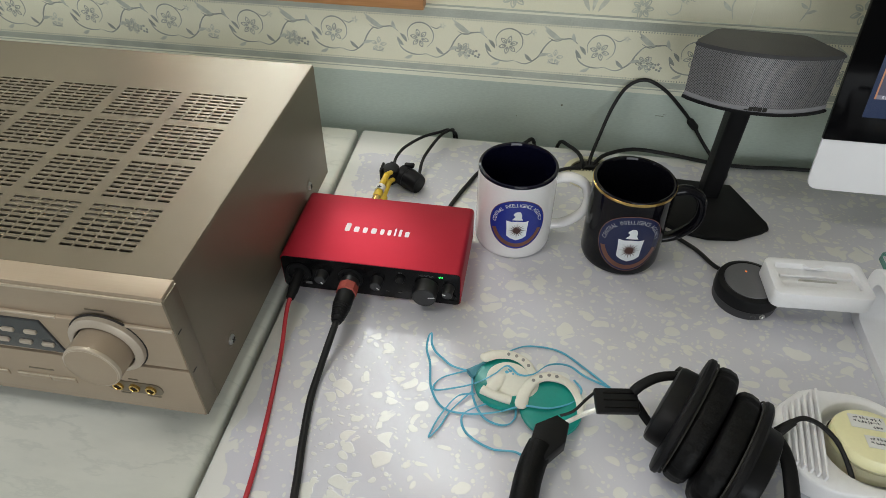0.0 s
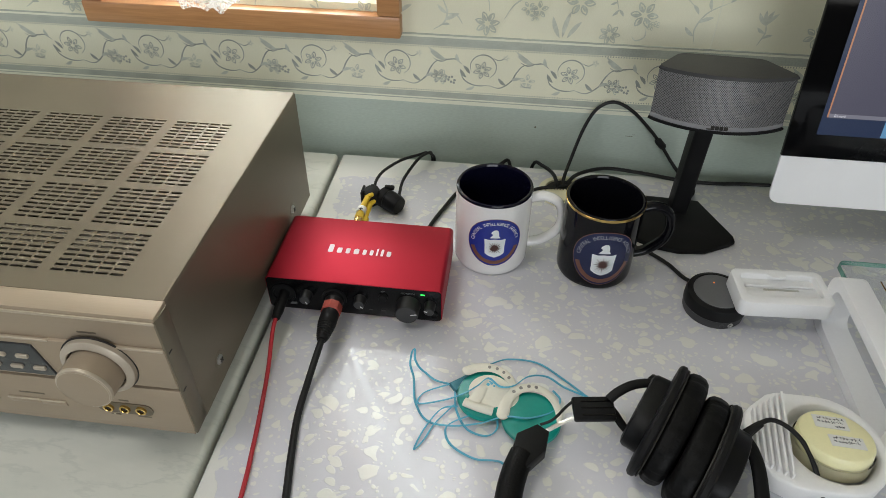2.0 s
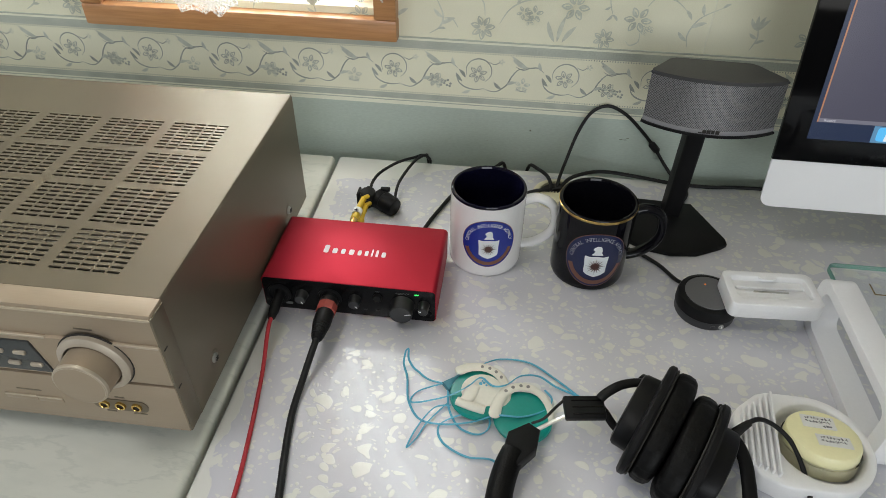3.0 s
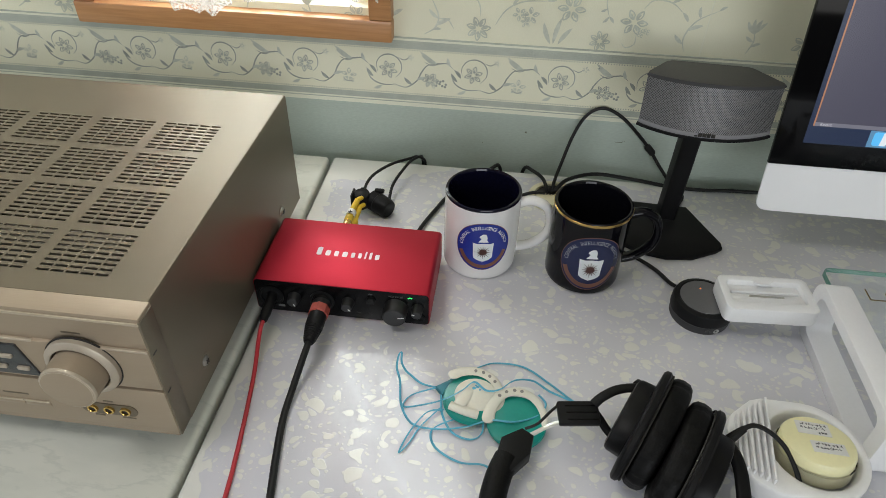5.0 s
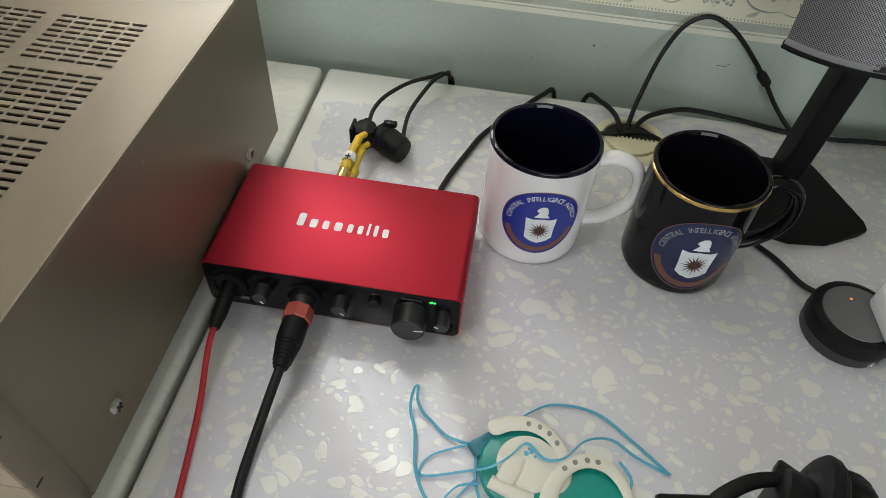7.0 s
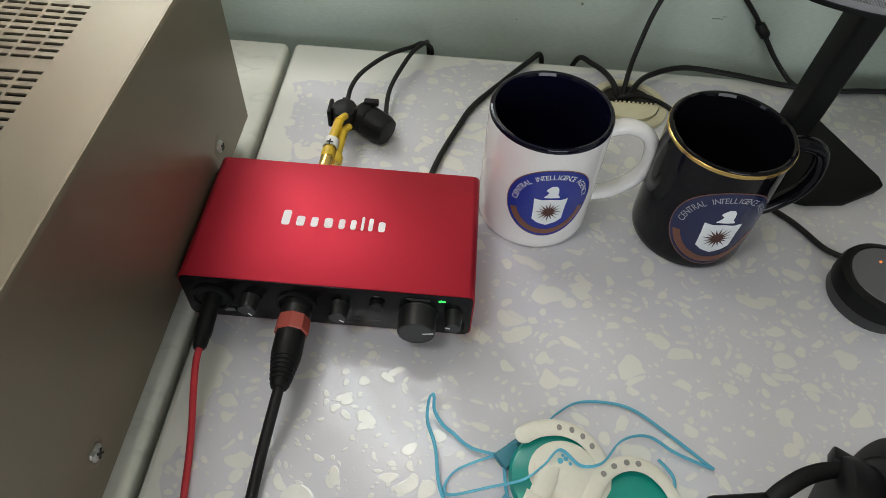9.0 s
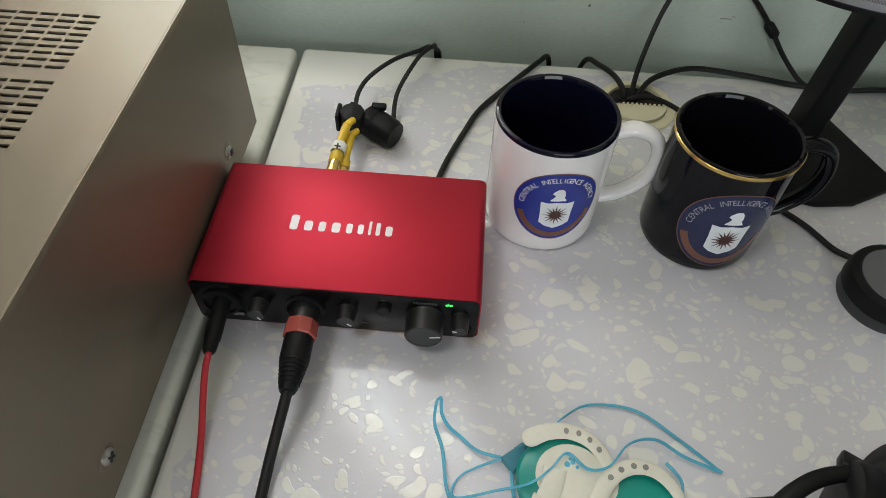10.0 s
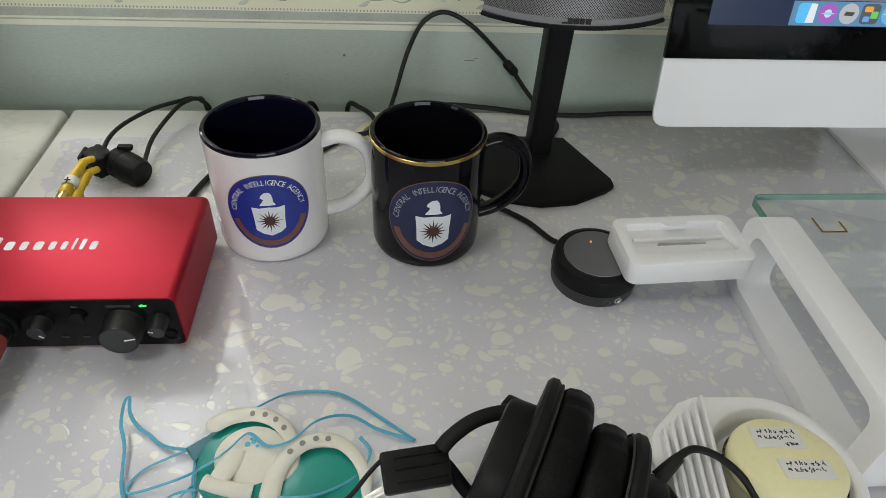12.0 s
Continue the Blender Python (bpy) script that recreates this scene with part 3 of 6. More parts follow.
def paper_print():
    rnd = random.Random(5)
    ink, pale = Print(WALL_Y - 0.0010), Print(WALL_Y - 0.0005)

    def flower(x, z, r, petals):
        """Outlined star flower with a shaded heart and two small leaves."""
        turn = rnd.random()
        ink.flower(x, z, r, petals, turn)
        for k in range(petals):
            a = turn + 2 * math.pi * (k + 0.1) / petals
            pale.leaf(x + 0.2 * r * math.cos(a), z + 0.2 * r * math.sin(a), 0.75 * r, 0.16 * r, a)

    def sprig(pts, w, leaves):
        """A bent stem with slender leaves along it: (place along it, length, turn)."""
        pale.stroke(pts, w)
        path = glide([(x, 0, z) for x, z in pts], 5)
        for at, length, turn in leaves:
            q = path[int(at * (len(path) - 1))]
            (ink if length < 0.012 else pale).leaf(q.x, q.z, length, 0.16 * length + 0.0008, turn)

    for ix in range(-3, 4):
        for iz in range(5):
            x, z = ix * 0.53 + (0.265 if iz % 2 else 0.0), iz * 0.17
            sprig([(x - 0.050, z + 0.888), (x - 0.037, z + 0.897), (x - 0.033, z + 0.912), (x - 0.043, z + 0.935)], 0.0022, ((0.45, 0.020, 0.5), (0.6, 0.016, 2.4), (0.3, 0.010, 0.1)))
            pale.stroke([(x - 0.033, z + 0.908), (x - 0.022, z + 0.908), (x - 0.014, z + 0.897)], 0.0016)
            flower(x + 0.016, z + 0.899, 0.0150, 7)
            sprig([(x + 0.018, z + 0.914), (x + 0.014, z + 0.932), (x - 0.006, z + 0.942)], 0.0016, ((0.6, 0.008, 2.6), (1.0, 0.009, 3.4), (1.0, 0.008, 1.8)))
            sprig([(x + 0.036, z + 0.905), (x + 0.048, z + 0.924), (x + 0.068, z + 0.935), (x + 0.094, z + 0.937)], 0.0018, ((0.5, 0.012, 0.9), (0.8, 0.010, 1.2), (1.0, 0.012, 0.1)))
            for dx, dz, r in ((0.064, 0.920, 0.0085), (0.077, 0.919, 0.0105), (0.072, 0.911, 0.0065)):
                flower(x + dx, z + dz, r, 5)
            flower(x + 0.124, z + 0.930, 0.0165, 6)
            for dx, turn, ln in ((0.104, 1.95, 0.028), (0.107, 1.35, 0.034), (0.113, 0.95, 0.026)):
                pale.leaf(x + dx, z + 0.886, ln, 0.0042, turn)
            flower(x + 0.162, z + 0.894, 0.0125, 7)
            sprig([(x + 0.166, z + 0.955), (x + 0.163, z + 0.940), (x + 0.168, z + 0.924)], 0.0014, ((1.0, 0.010, 4.0), (1.0, 0.010, 5.4), (0.7, 0.008, 3.6)))
            flower(x + 0.198, z + 0.919, 0.0160, 6)
            for k in range(10):
                bx, bz = x + 0.206 + 0.0034 * (k % 4), z + 0.911 - 0.0034 * (k // 4) - 0.001 * (k % 2)
                ink.arc(bx, bz, 0.0014, 0, 330, 0.0009)
            sprig([(x + 0.203, z + 0.905), (x + 0.203, z + 0.893), (x + 0.194, z + 0.888), (x + 0.188, z + 0.893)], 0.0016, ())
            sprig([(x + 0.206, z + 0.935), (x + 0.216, z + 0.946), (x + 0.236, z + 0.944), (x + 0.250, z + 0.934)], 0.0018, ((0.4, 0.013, 1.2), (0.7, 0.014, 0.4), (1.0, 0.014, -0.9)))
            sprig([(x + 0.262, z + 0.888), (x + 0.258, z + 0.905), (x + 0.268, z + 0.925), (x + 0.290, z + 0.938)], 0.0018, ((0.2, 0.016, 2.4), (0.5, 0.018, 0.4), (0.75, 0.014, 1.8), (1.0, 0.010, 0.6)))
            sprig([(x + 0.333, z + 0.890), (x + 0.338, z + 0.905), (x + 0.336, z + 0.916)], 0.0018, ((0.3, 0.012, 0.4), (0.5, 0.012, 2.6)))
            for turn in (0.9, 1.3, 1.75, 2.2):
                pale.leaf(x + 0.336, z + 0.914, 0.018, 0.0035, turn)
            flower(x + 0.395, z + 0.905, 0.0140, 6)
            sprig([(x + 0.430, z + 0.890), (x + 0.440, z + 0.912), (x + 0.428, z + 0.938)], 0.0020, ((0.4, 0.018, 0.6), (0.6, 0.016, 2.5), (1.0, 0.012, 1.8)))
    ink.done("wallpaper_print", M_INK_PALE, "grey-green flower print")
    pale.done("wallpaper_print", M_INK_FAINT, "pale grey-green plant print")


border_print()
paper_print()
part("dado_seam", box((0.2535, WALL_Y - 0.0024, 0.0), (0.2541, WALL_Y - 0.001, 0.789)), M_DADO, wall_north, "butt joint of the lower paper")
for sx, sz, sw, sh in ((0.086, 0.762, 0.0022, 0.0026), (0.205, 0.759, 0.010, 0.0008), (0.214, 0.7615, 0.004, 0.0006), (0.030, 0.742, 0.0012, 0.001)):
    part("scuff_mark", box((sx, WALL_Y - 0.0023, sz), (sx + sw, WALL_Y - 0.001, sz + sh), 0.0003), M_SCUFF, wall_north, "small brown scuff")
part("paper_seam", box((0.2815, WALL_Y - 0.0009, 0.883), (0.2823, WALL_Y, HIGH)), M_STRIPE, wall_north, "butt joint of the wallpaper")


def wood_window():
    w = thing("window_1", (0, 0, 0), "orange-brown wooden window frame set in the papered wall", "window", kind="structure")
    x0, x1, z0, z1 = -0.492, -0.088, 0.879, 1.985
    y0 = WALL_Y - 0.016
    for lo, hi in (((x0, y0, z0), (x1, WALL_Y + 0.03, z0 + 0.027)), ((x0, y0, z1 - 0.038), (x1, WALL_Y + 0.03, z1)),
                   ((x0, y0, z0 + 0.027), (x0 + 0.028, WALL_Y + 0.03, z1 - 0.038)), ((x1 - 0.028, y0, z0 + 0.027), (x1, WALL_Y + 0.03, z1 - 0.038))):
        part("window_frame", box(lo, hi, 0.0025), M_WOOD, w)
    a0, a1, c0, c1 = x0 + 0.03, x1 - 0.03, z0 + 0.028, z1 - 0.04
    for lo, hi in (((a0, WALL_Y + 0.03, c0), (a1, WALL_Y + 0.06, c0 + 0.03)), ((a0, WALL_Y + 0.03, c1 - 0.03), (a1, WALL_Y + 0.06, c1)),
                   ((a0, WALL_Y + 0.03, c0 + 0.03), (a0 + 0.026, WALL_Y + 0.06, c1 - 0.03)), ((a1 - 0.026, WALL_Y + 0.03, c0 + 0.03), (a1, WALL_Y + 0.06, c1 - 0.03))):
        part("sash", box(lo, hi, 0.002), M_WOOD, w)
    pane = part("pane", box((a0 + 0.024, WALL_Y + 0.042, c0 + 0.028), (a1 - 0.024, WALL_Y + 0.046, c1 - 0.028)), M_GLASS, w)
    pane.visible_shadow = False
    return w


wood_window()


def lace_curtain(x0, x1, label):
    bm = bmesh.new()
    nx, nz, z1 = 70, 24, 1.96
    inner = -0.273
    grid = []
    for i in range(nx + 1):
        row = []
        for j in range(nz + 1):
            x = x0 + (x1 - x0) * i / nx
            hem = 0.902 + 0.007 * abs(math.sin(x * 125)) + 0.030 * (1 - math.exp(-((x + 0.325) / 0.062) ** 2)) - 0.02 * math.exp(-((x + 0.53) / 0.03) ** 2)
            z = hem + (z1 - hem) * j / nz
            # the two halves part unevenly along their meeting edges
            near = max(0.0, 1 - abs(x - inner) / 0.06)
            sway = 0.006 * math.sin(z * 9 + x1 * 4) * near
            row.append(bm.verts.new((x + sway, WALL_Y - 0.030 + 0.007 * math.sin(x * 150) + 0.004 * math.sin(x * 51), z)))
        grid.append(row)
    for i in range(nx):
        for j in range(nz):
            bm.faces.new((grid[i][j], grid[i + 1][j], grid[i + 1][j + 1], grid[i][j + 1]))
    c = solid("lace_curtain", bm, M_LACE, label, "curtain")
    c.modifiers.new("thickness", "SOLIDIFY").thickness = 0.0008


def curtain_rod():
    rod = thing("curtain_rod", (0, 0, 0), "thin white curtain rod above the window", "curtain rod")
    part("rod", tube([(-0.54, WALL_Y - 0.03, 1.965), (-0.09, WALL_Y - 0.03, 1.965)], 0.005), M_WHITE_PAINT, rod)
    for x in (-0.53, -0.10):
        part("bracket", box((x - 0.004, WALL_Y - 0.034, 1.957), (x + 0.004, WALL_Y, 1.973), 0.001), M_WHITE_PAINT, rod)


lace_curtain(-0.52, -0.283, "white lace curtain with a scalloped hem over the window")
lace_curtain(-0.263, -0.10, "narrow white lace curtain beside the window opening")
curtain_rod()


# unseen fixture made up to house the overhead fill
def added_ceiling_lamp():
    lamp = thing("added_ceiling_lamp", (-0.62, -0.45, HIGH), "added unseen ceiling lamp, round and white, for overhead fill", "ceiling lamp")
    part("base", lathe([(0, 0), (0.12, 0), (0.12, -0.03), (0, -0.03)], 40), M_WHITE_PLASTIC, lamp)
    part("shade", lathe([(0.12, -0.02), (0.25, -0.03), (0.27, -0.05), (0.26, -0.08), (0, -0.095)], 48), M_WHITE_PLASTIC, lamp, "white plastic shade")


added_ceiling_lamp()


def desk_and_cabinet():
    d = thing("desk", (0, 0, 0), "cream laminate desk under a clear sheet with trapped air blots", "desk")
    part("tabletop", box((-0.171, -0.52, DESK - 0.032), (1.25, 0.297, DESK), 0.005, 3), M_DESK, d, "cream top under a blotchy clear sheet")
    part("side_panel", box((-0.160, -0.50, 0), (-0.138, 0.27, DESK - 0.032)), M_CABINET, d)
    part("side_panel", box((1.215, -0.50, 0), (1.237, 0.27, DESK - 0.032)), M_CABINET, d)
    part("back_panel", box((-0.138, 0.24, 0.25), (1.215, 0.258, DESK - 0.032)), M_CABINET, d)
    c = thing("side_cabinet", (0, 0, 0), "cream marbled laminate cabinet beside the desk", "cabinet")
    part("top", box((-0.86, -0.52, DESK - 0.030), (-0.1765, 0.297, DESK), 0.006, 4), M_CABINET, c, "cream marbled top")
    part("body", box((-0.85, -0.50, 0.05), (-0.176, 0.27, DESK - 0.030)), M_CABINET, c)
    part("plinth", box((-0.83, -0.47, 0), (-0.21, 0.26, 0.05)), M_CABINET, c)
    for k in range(3):
        door = part("drawer_front", box((-0.848, -0.518, 0.06 + k * 0.208), (-0.192, -0.50, 0.26 + k * 0.208), 0.002), M_CABINET, c)
        part("handle", tube([(-0.58, -0.518, 0.16 + k * 0.208), (-0.57, -0.54, 0.16 + k * 0.208), (-0.47, -0.54, 0.16 + k * 0.208), (-0.46, -0.518, 0.16 + k * 0.208)], 0.004), M_SILVER, door)


desk_and_cabinet()


# ---- amplifier on the cabinet ----
def receiver():
    """Local: x 0 at the right side, y 0 at the cover's front, z 0 at the cabinet's top."""
    w, deep, low, top = 0.435, 0.317, 0.022, 0.1565
    r = thing("amplifier", (-0.1775, -0.152, DESK), "champagne metal hi-fi amplifier with slotted lid and large volume knob", "amplifier")
    # lid with real slots, from a lattice of strips
    xs, ys = [-w + 0.001], [0.0]
    for g in range(5):
        for c in range(5):
            x1 = -0.0415 - g * 0.0667 - c * 0.0116
            xs += [x1, x1 - 0.0098]
    for g in range(4):
        for k in range(9):
            y0 = 0.0205 + g * 0.0578 + k * 0.0057
            ys += [y0, y0 + 0.0025]
    holes_x, holes_y = set(round(v, 5) for v in xs[2::2]), set(round(v, 5) for v in ys[1::2])
    xs, ys = sorted(xs + [-0.001]), sorted(ys + [deep])
    bm = bmesh.new()
    grid = [[bm.verts.new((x, y, top)) for y in ys] for x in xs]
    for i in range(len(xs) - 1):
        for j in range(len(ys) - 1):
            if round(xs[i], 5) in holes_x and round(ys[j], 5) in holes_y:
                continue
            bm.faces.new((grid[i][j], grid[i + 1][j], grid[i + 1][j + 1], grid[i][j + 1]))
    lid = part("lid", bm, M_CHAMPAGNE, r, "champagne lid with rows of vent slots")
    lid.data.shade_flat()
    mod = lid.modifiers.new("sheet", "SOLIDIFY")
    mod.thickness, mod.offset = 0.0012, -1
    # folded side of the lid: rounded shoulder and side sheet
    for sx, x in ((1, 0.0), (-1, -w)):
        prof = [(x, low), (x, top - 0.003), (x - sx * 0.0004, top - 0.0013), (x - sx * 0.001, top - 0.0003), (x - sx * 0.0022, top + 0.0002), (x - sx * 0.0022, top - 0.002), (x - sx * 0.0022, low)]
        sb = bmesh.new()
        a = [sb.verts.new((u, 0.0, v)) for u, v in prof]
        b = [sb.verts.new((u, deep, v)) for u, v in prof]
        for i in range(len(prof)):
            j = (i + 1) % len(prof)
            sb.faces.new((a[i], a[j], b[j], b[i]))
        sb.faces.new(a[::-1])
        sb.faces.new(b)
        part("side_sheet", sb, M_CHAMPAGNE, r, "champagne side sheet")
    part("chassis", box((-w + 0.004, 0.004, low + 0.001), (-0.004, deep - 0.004, top - 0.07)), M_DARK_IN, r, "dark inside seen through the slots")
    part("back_panel", box((-w + 0.003, deep - 0.003, low), (-0.003, deep, top - 0.002)), M_DARK_IN, r)
    for k in range(4):
        part("heat_sink", box((-w + 0.05, 0.03 + k * 0.06, top - 0.07), (-0.05 - 0.03 * (k % 2), 0.05 + k * 0.06, top - 0.038)), M_SILVER if k == 1 else M_DARK_IN, r)
    # front panel in bands
    f = -0.0190
    part("front_top", prism([(-w, 0.0002), (-w, f + 0.001), (0, f + 0.001), (0, 0.0002)], top - 0.008, top - 0.0002, 0.0004), M_CHAMP_FRONT, r, "smooth front cap")
    # paler strips paint the highlight where light catches the front's ledges
    part("edge_glint", box((-w, f - 0.0003, top - 0.0060), (0, f + 0.0012, top - 0.0035), 0.0007), M_CHAMP_GLINT, r, "front edge with a painted highlight")
    part("front_upper", box((-w, f + 0.0018, 0.125), (0, -0.0005, top - 0.008)), M_CHAMP_FRONT, r)
    part("front_middle", box((-w, f - 0.0012, 0.0825), (0, -0.0005, 0.125), 0.0008), M_CHAMP_FRONT, r)
    part("edge_glint", box((-0.044, f - 0.0016, 0.1235), (-0.0005, f + 0.001, 0.1256), 0.0006), M_CHAMP_GLINT, r, "ledge with a painted highlight")
    part("edge_glint", box((-w, f - 0.0016, 0.1235), (-0.088, f + 0.001, 0.1256), 0.0006), M_CHAMP_GLINT, r, "ledge with a painted highlight")
    part("groove", box((-w + 0.001, f + 0.003, 0.0795), (-0.0008, -0.001, 0.0825)), M_DARK_IN, r)
    part("front_lower", box((-w, f - 0.0012, 0.030), (0, -0.0005, 0.0795), 0.0008), M_CHAMP_FRONT, r)
    part("front_foot", box((-w, f + 0.001, low), (-0.002, -0.0005, 0.030)), M_CHAMP_FRONT, r)
    part("end_plate", box((-0.001, f + 0.0002, 0.0245), (0.0011, -0.0001, top - 0.0030), 0.0006), M_CHAMPAGNE, r, "champagne end of the thick front")
    for z in (0.119, 0.076):
        part("side_notch", box((0.0006, f + 0.002, z), (0.0014, f + 0.007, z + 0.0012)), M_DARK_IN, r)
    # smoked display with a slanted end and four buttons
    dis = part("display", prism([(-w + 0.05, 0.0860), (-0.094, 0.0860), (-0.1025, 0.1195), (-w + 0.05, 0.1195)], 0.0, 0.0022, 0.0004, m=Matrix.Translation((0, f - 0.0007, 0)) @ FRONT), M_DISPLAY, r, "smoked dark display window")
    for i in range(4):
        for j in range(2):
            x, z = -0.117 - i * 0.0180 + j * 0.009, 0.1075 - j * 0.0125
            part("button", prism(rounded(0.0098, 0.0036, 0.0012, 4), 0, 0.0026, 0.0005, m=Matrix.Translation((x + 0.004, f - 0.0022, z)) @ FRONT), M_RING, dis, "silver push button")
    # volume knob with its ring
    at = Matrix.Translation((-0.0545, f - 0.0012, 0.1040)) @ FRONT @ Matrix.Diagonal((0.84, 0.84, 0.9, 1))
    part("knob_seat", lathe([(0, 0.0003), (0.0345, 0.0003), (0.0345, -0.001)], 56, m=at), M_DARK_IN, r)
    part("knob_ring", lathe([(0.026, 0.0005), (0.0262, 0.0065), (0.0270, 0.0068), (0.0318, 0.0052), (0.0330, 0.0040), (0.0332, 0.0)], 64, m=at), M_RING, r, "bright dished ring")
    knob = part("volume_knob", lathe([(0.0245, 0.0), (0.0243, 0.022), (0.0240, 0.0250), (0.0230, 0.0262), (0.0215, 0.0265), (0, 0.0262)], 64, m=at), M_CHAMP_FRONT, r, "large champagne volume knob")
    # rim in the paler highlight colour
    part("knob_rim", lathe([(0.0222, 0.0265), (0.0240, 0.0256), (0.0246, 0.0235), (0.0243, 0.023)], 64, m=at), M_CHAMP_GLINT, knob, "turned rim with a painted highlight")
    # small flap buttons and the row of jacks
    for x0, x1 in ((-0.150, -0.123), (-0.1225, -0.101), (-0.186, -0.1585)):
        part("flap_button", box((x0, f - 0.0022, 0.0455), (x1, f - 0.0008, 0.0515), 0.0007), M_CHAMP_FRONT, r)
        # painted highlight along the flap's upper edge
        part("edge_glint", box((x0, f - 0.0028, 0.0505), (x1, f - 0.0012, 0.0520), 0.0005), M_CHAMP_GLINT, r)
    # slightly raised plate; its darker champagne paints the shade of a recess
    jack = part("jack_shade_plate", prism(rounded(0.046, 0.0130, 0.006, 6), 0, 0.0012, m=Matrix.Translation((-0.0515, f - 0.0008, 0.0515)) @ FRONT), M_CHAMPAGNE, r, "champagne jack plate, darker to paint a recess's shade")
    for k in range(3):
        m = Matrix.Translation((-0.0650 + k * 0.0135, f - 0.0019, 0.0515)) @ FRONT
        part("jack", lathe([(0.0044, 0), (0.0042, 0.0018), (0.0032, 0.0022), (0.0027, 0.0018), (0.0026, 0.0004), (0, 0.0004)], 24, m=m), M_GOLD, jack, "gold phono jack")
        part("bore", lathe([(0.0025, 0.0006), (0, 0.0006)], 18, m=m), M_DARK_IN, jack)
    for x, z, n in ((-0.056, 0.1345, 9), (-0.127, 0.058, 13), (-0.050, 0.0605, 5), (-0.062, 0.0415, 5), (-0.038, 0.0415, 7)):
        part("printed_words", box((x - n * 0.0008, f - 0.0016 if z < 0.13 else f + 0.0014, z), (x + n * 0.0008, f + 0.002, z + 0.0013)), M_CHAMPAGNE, r, "tiny unreadable print")
    # side screws and feet
    for y, z in ((0.0405, 0.0465), (0.2555, 0.0470)):
        m = Matrix.Translation((0.0, y, z)) @ pose(0, 0, 0, 0, 90, 0)
        dish = part("screw_dish", lathe([(0.0080, 0.0), (0.0066, 0.0005), (0.0052, 0.0003), (0, 0.0003)], 28, m=m), M_CHAMPAGNE, r)
        s = part("screw", lathe([(0.0047, 0.0), (0.0046, 0.0012), (0.0032, 0.0024), (0, 0.0028)], 24, m=m), M_STEEL, r, "zinc cross-head screw")
        cross = box((-0.0026, -0.0006, 0.0022), (0.0026, 0.0006, 0.0033))
        box((-0.0006, -0.0026, 0.0022), (0.0006, 0.0026, 0.0033), bm=cross)
        cross.transform(m @ pose(0, 0, 0, 0, 0, 35))
        part("slot", cross, M_DARK_IN, s)
    for x in (-0.05, -w + 0.05):
        for y in (0.03, deep - 0.04):
            part("foot", lathe([(0.022, low + 0.001), (0.022, 0.003), (0.019, 0.0), (0, 0.0)], 28, m=Matrix.Translation((x, y, 0))), M_BLACK, r)


receiver()


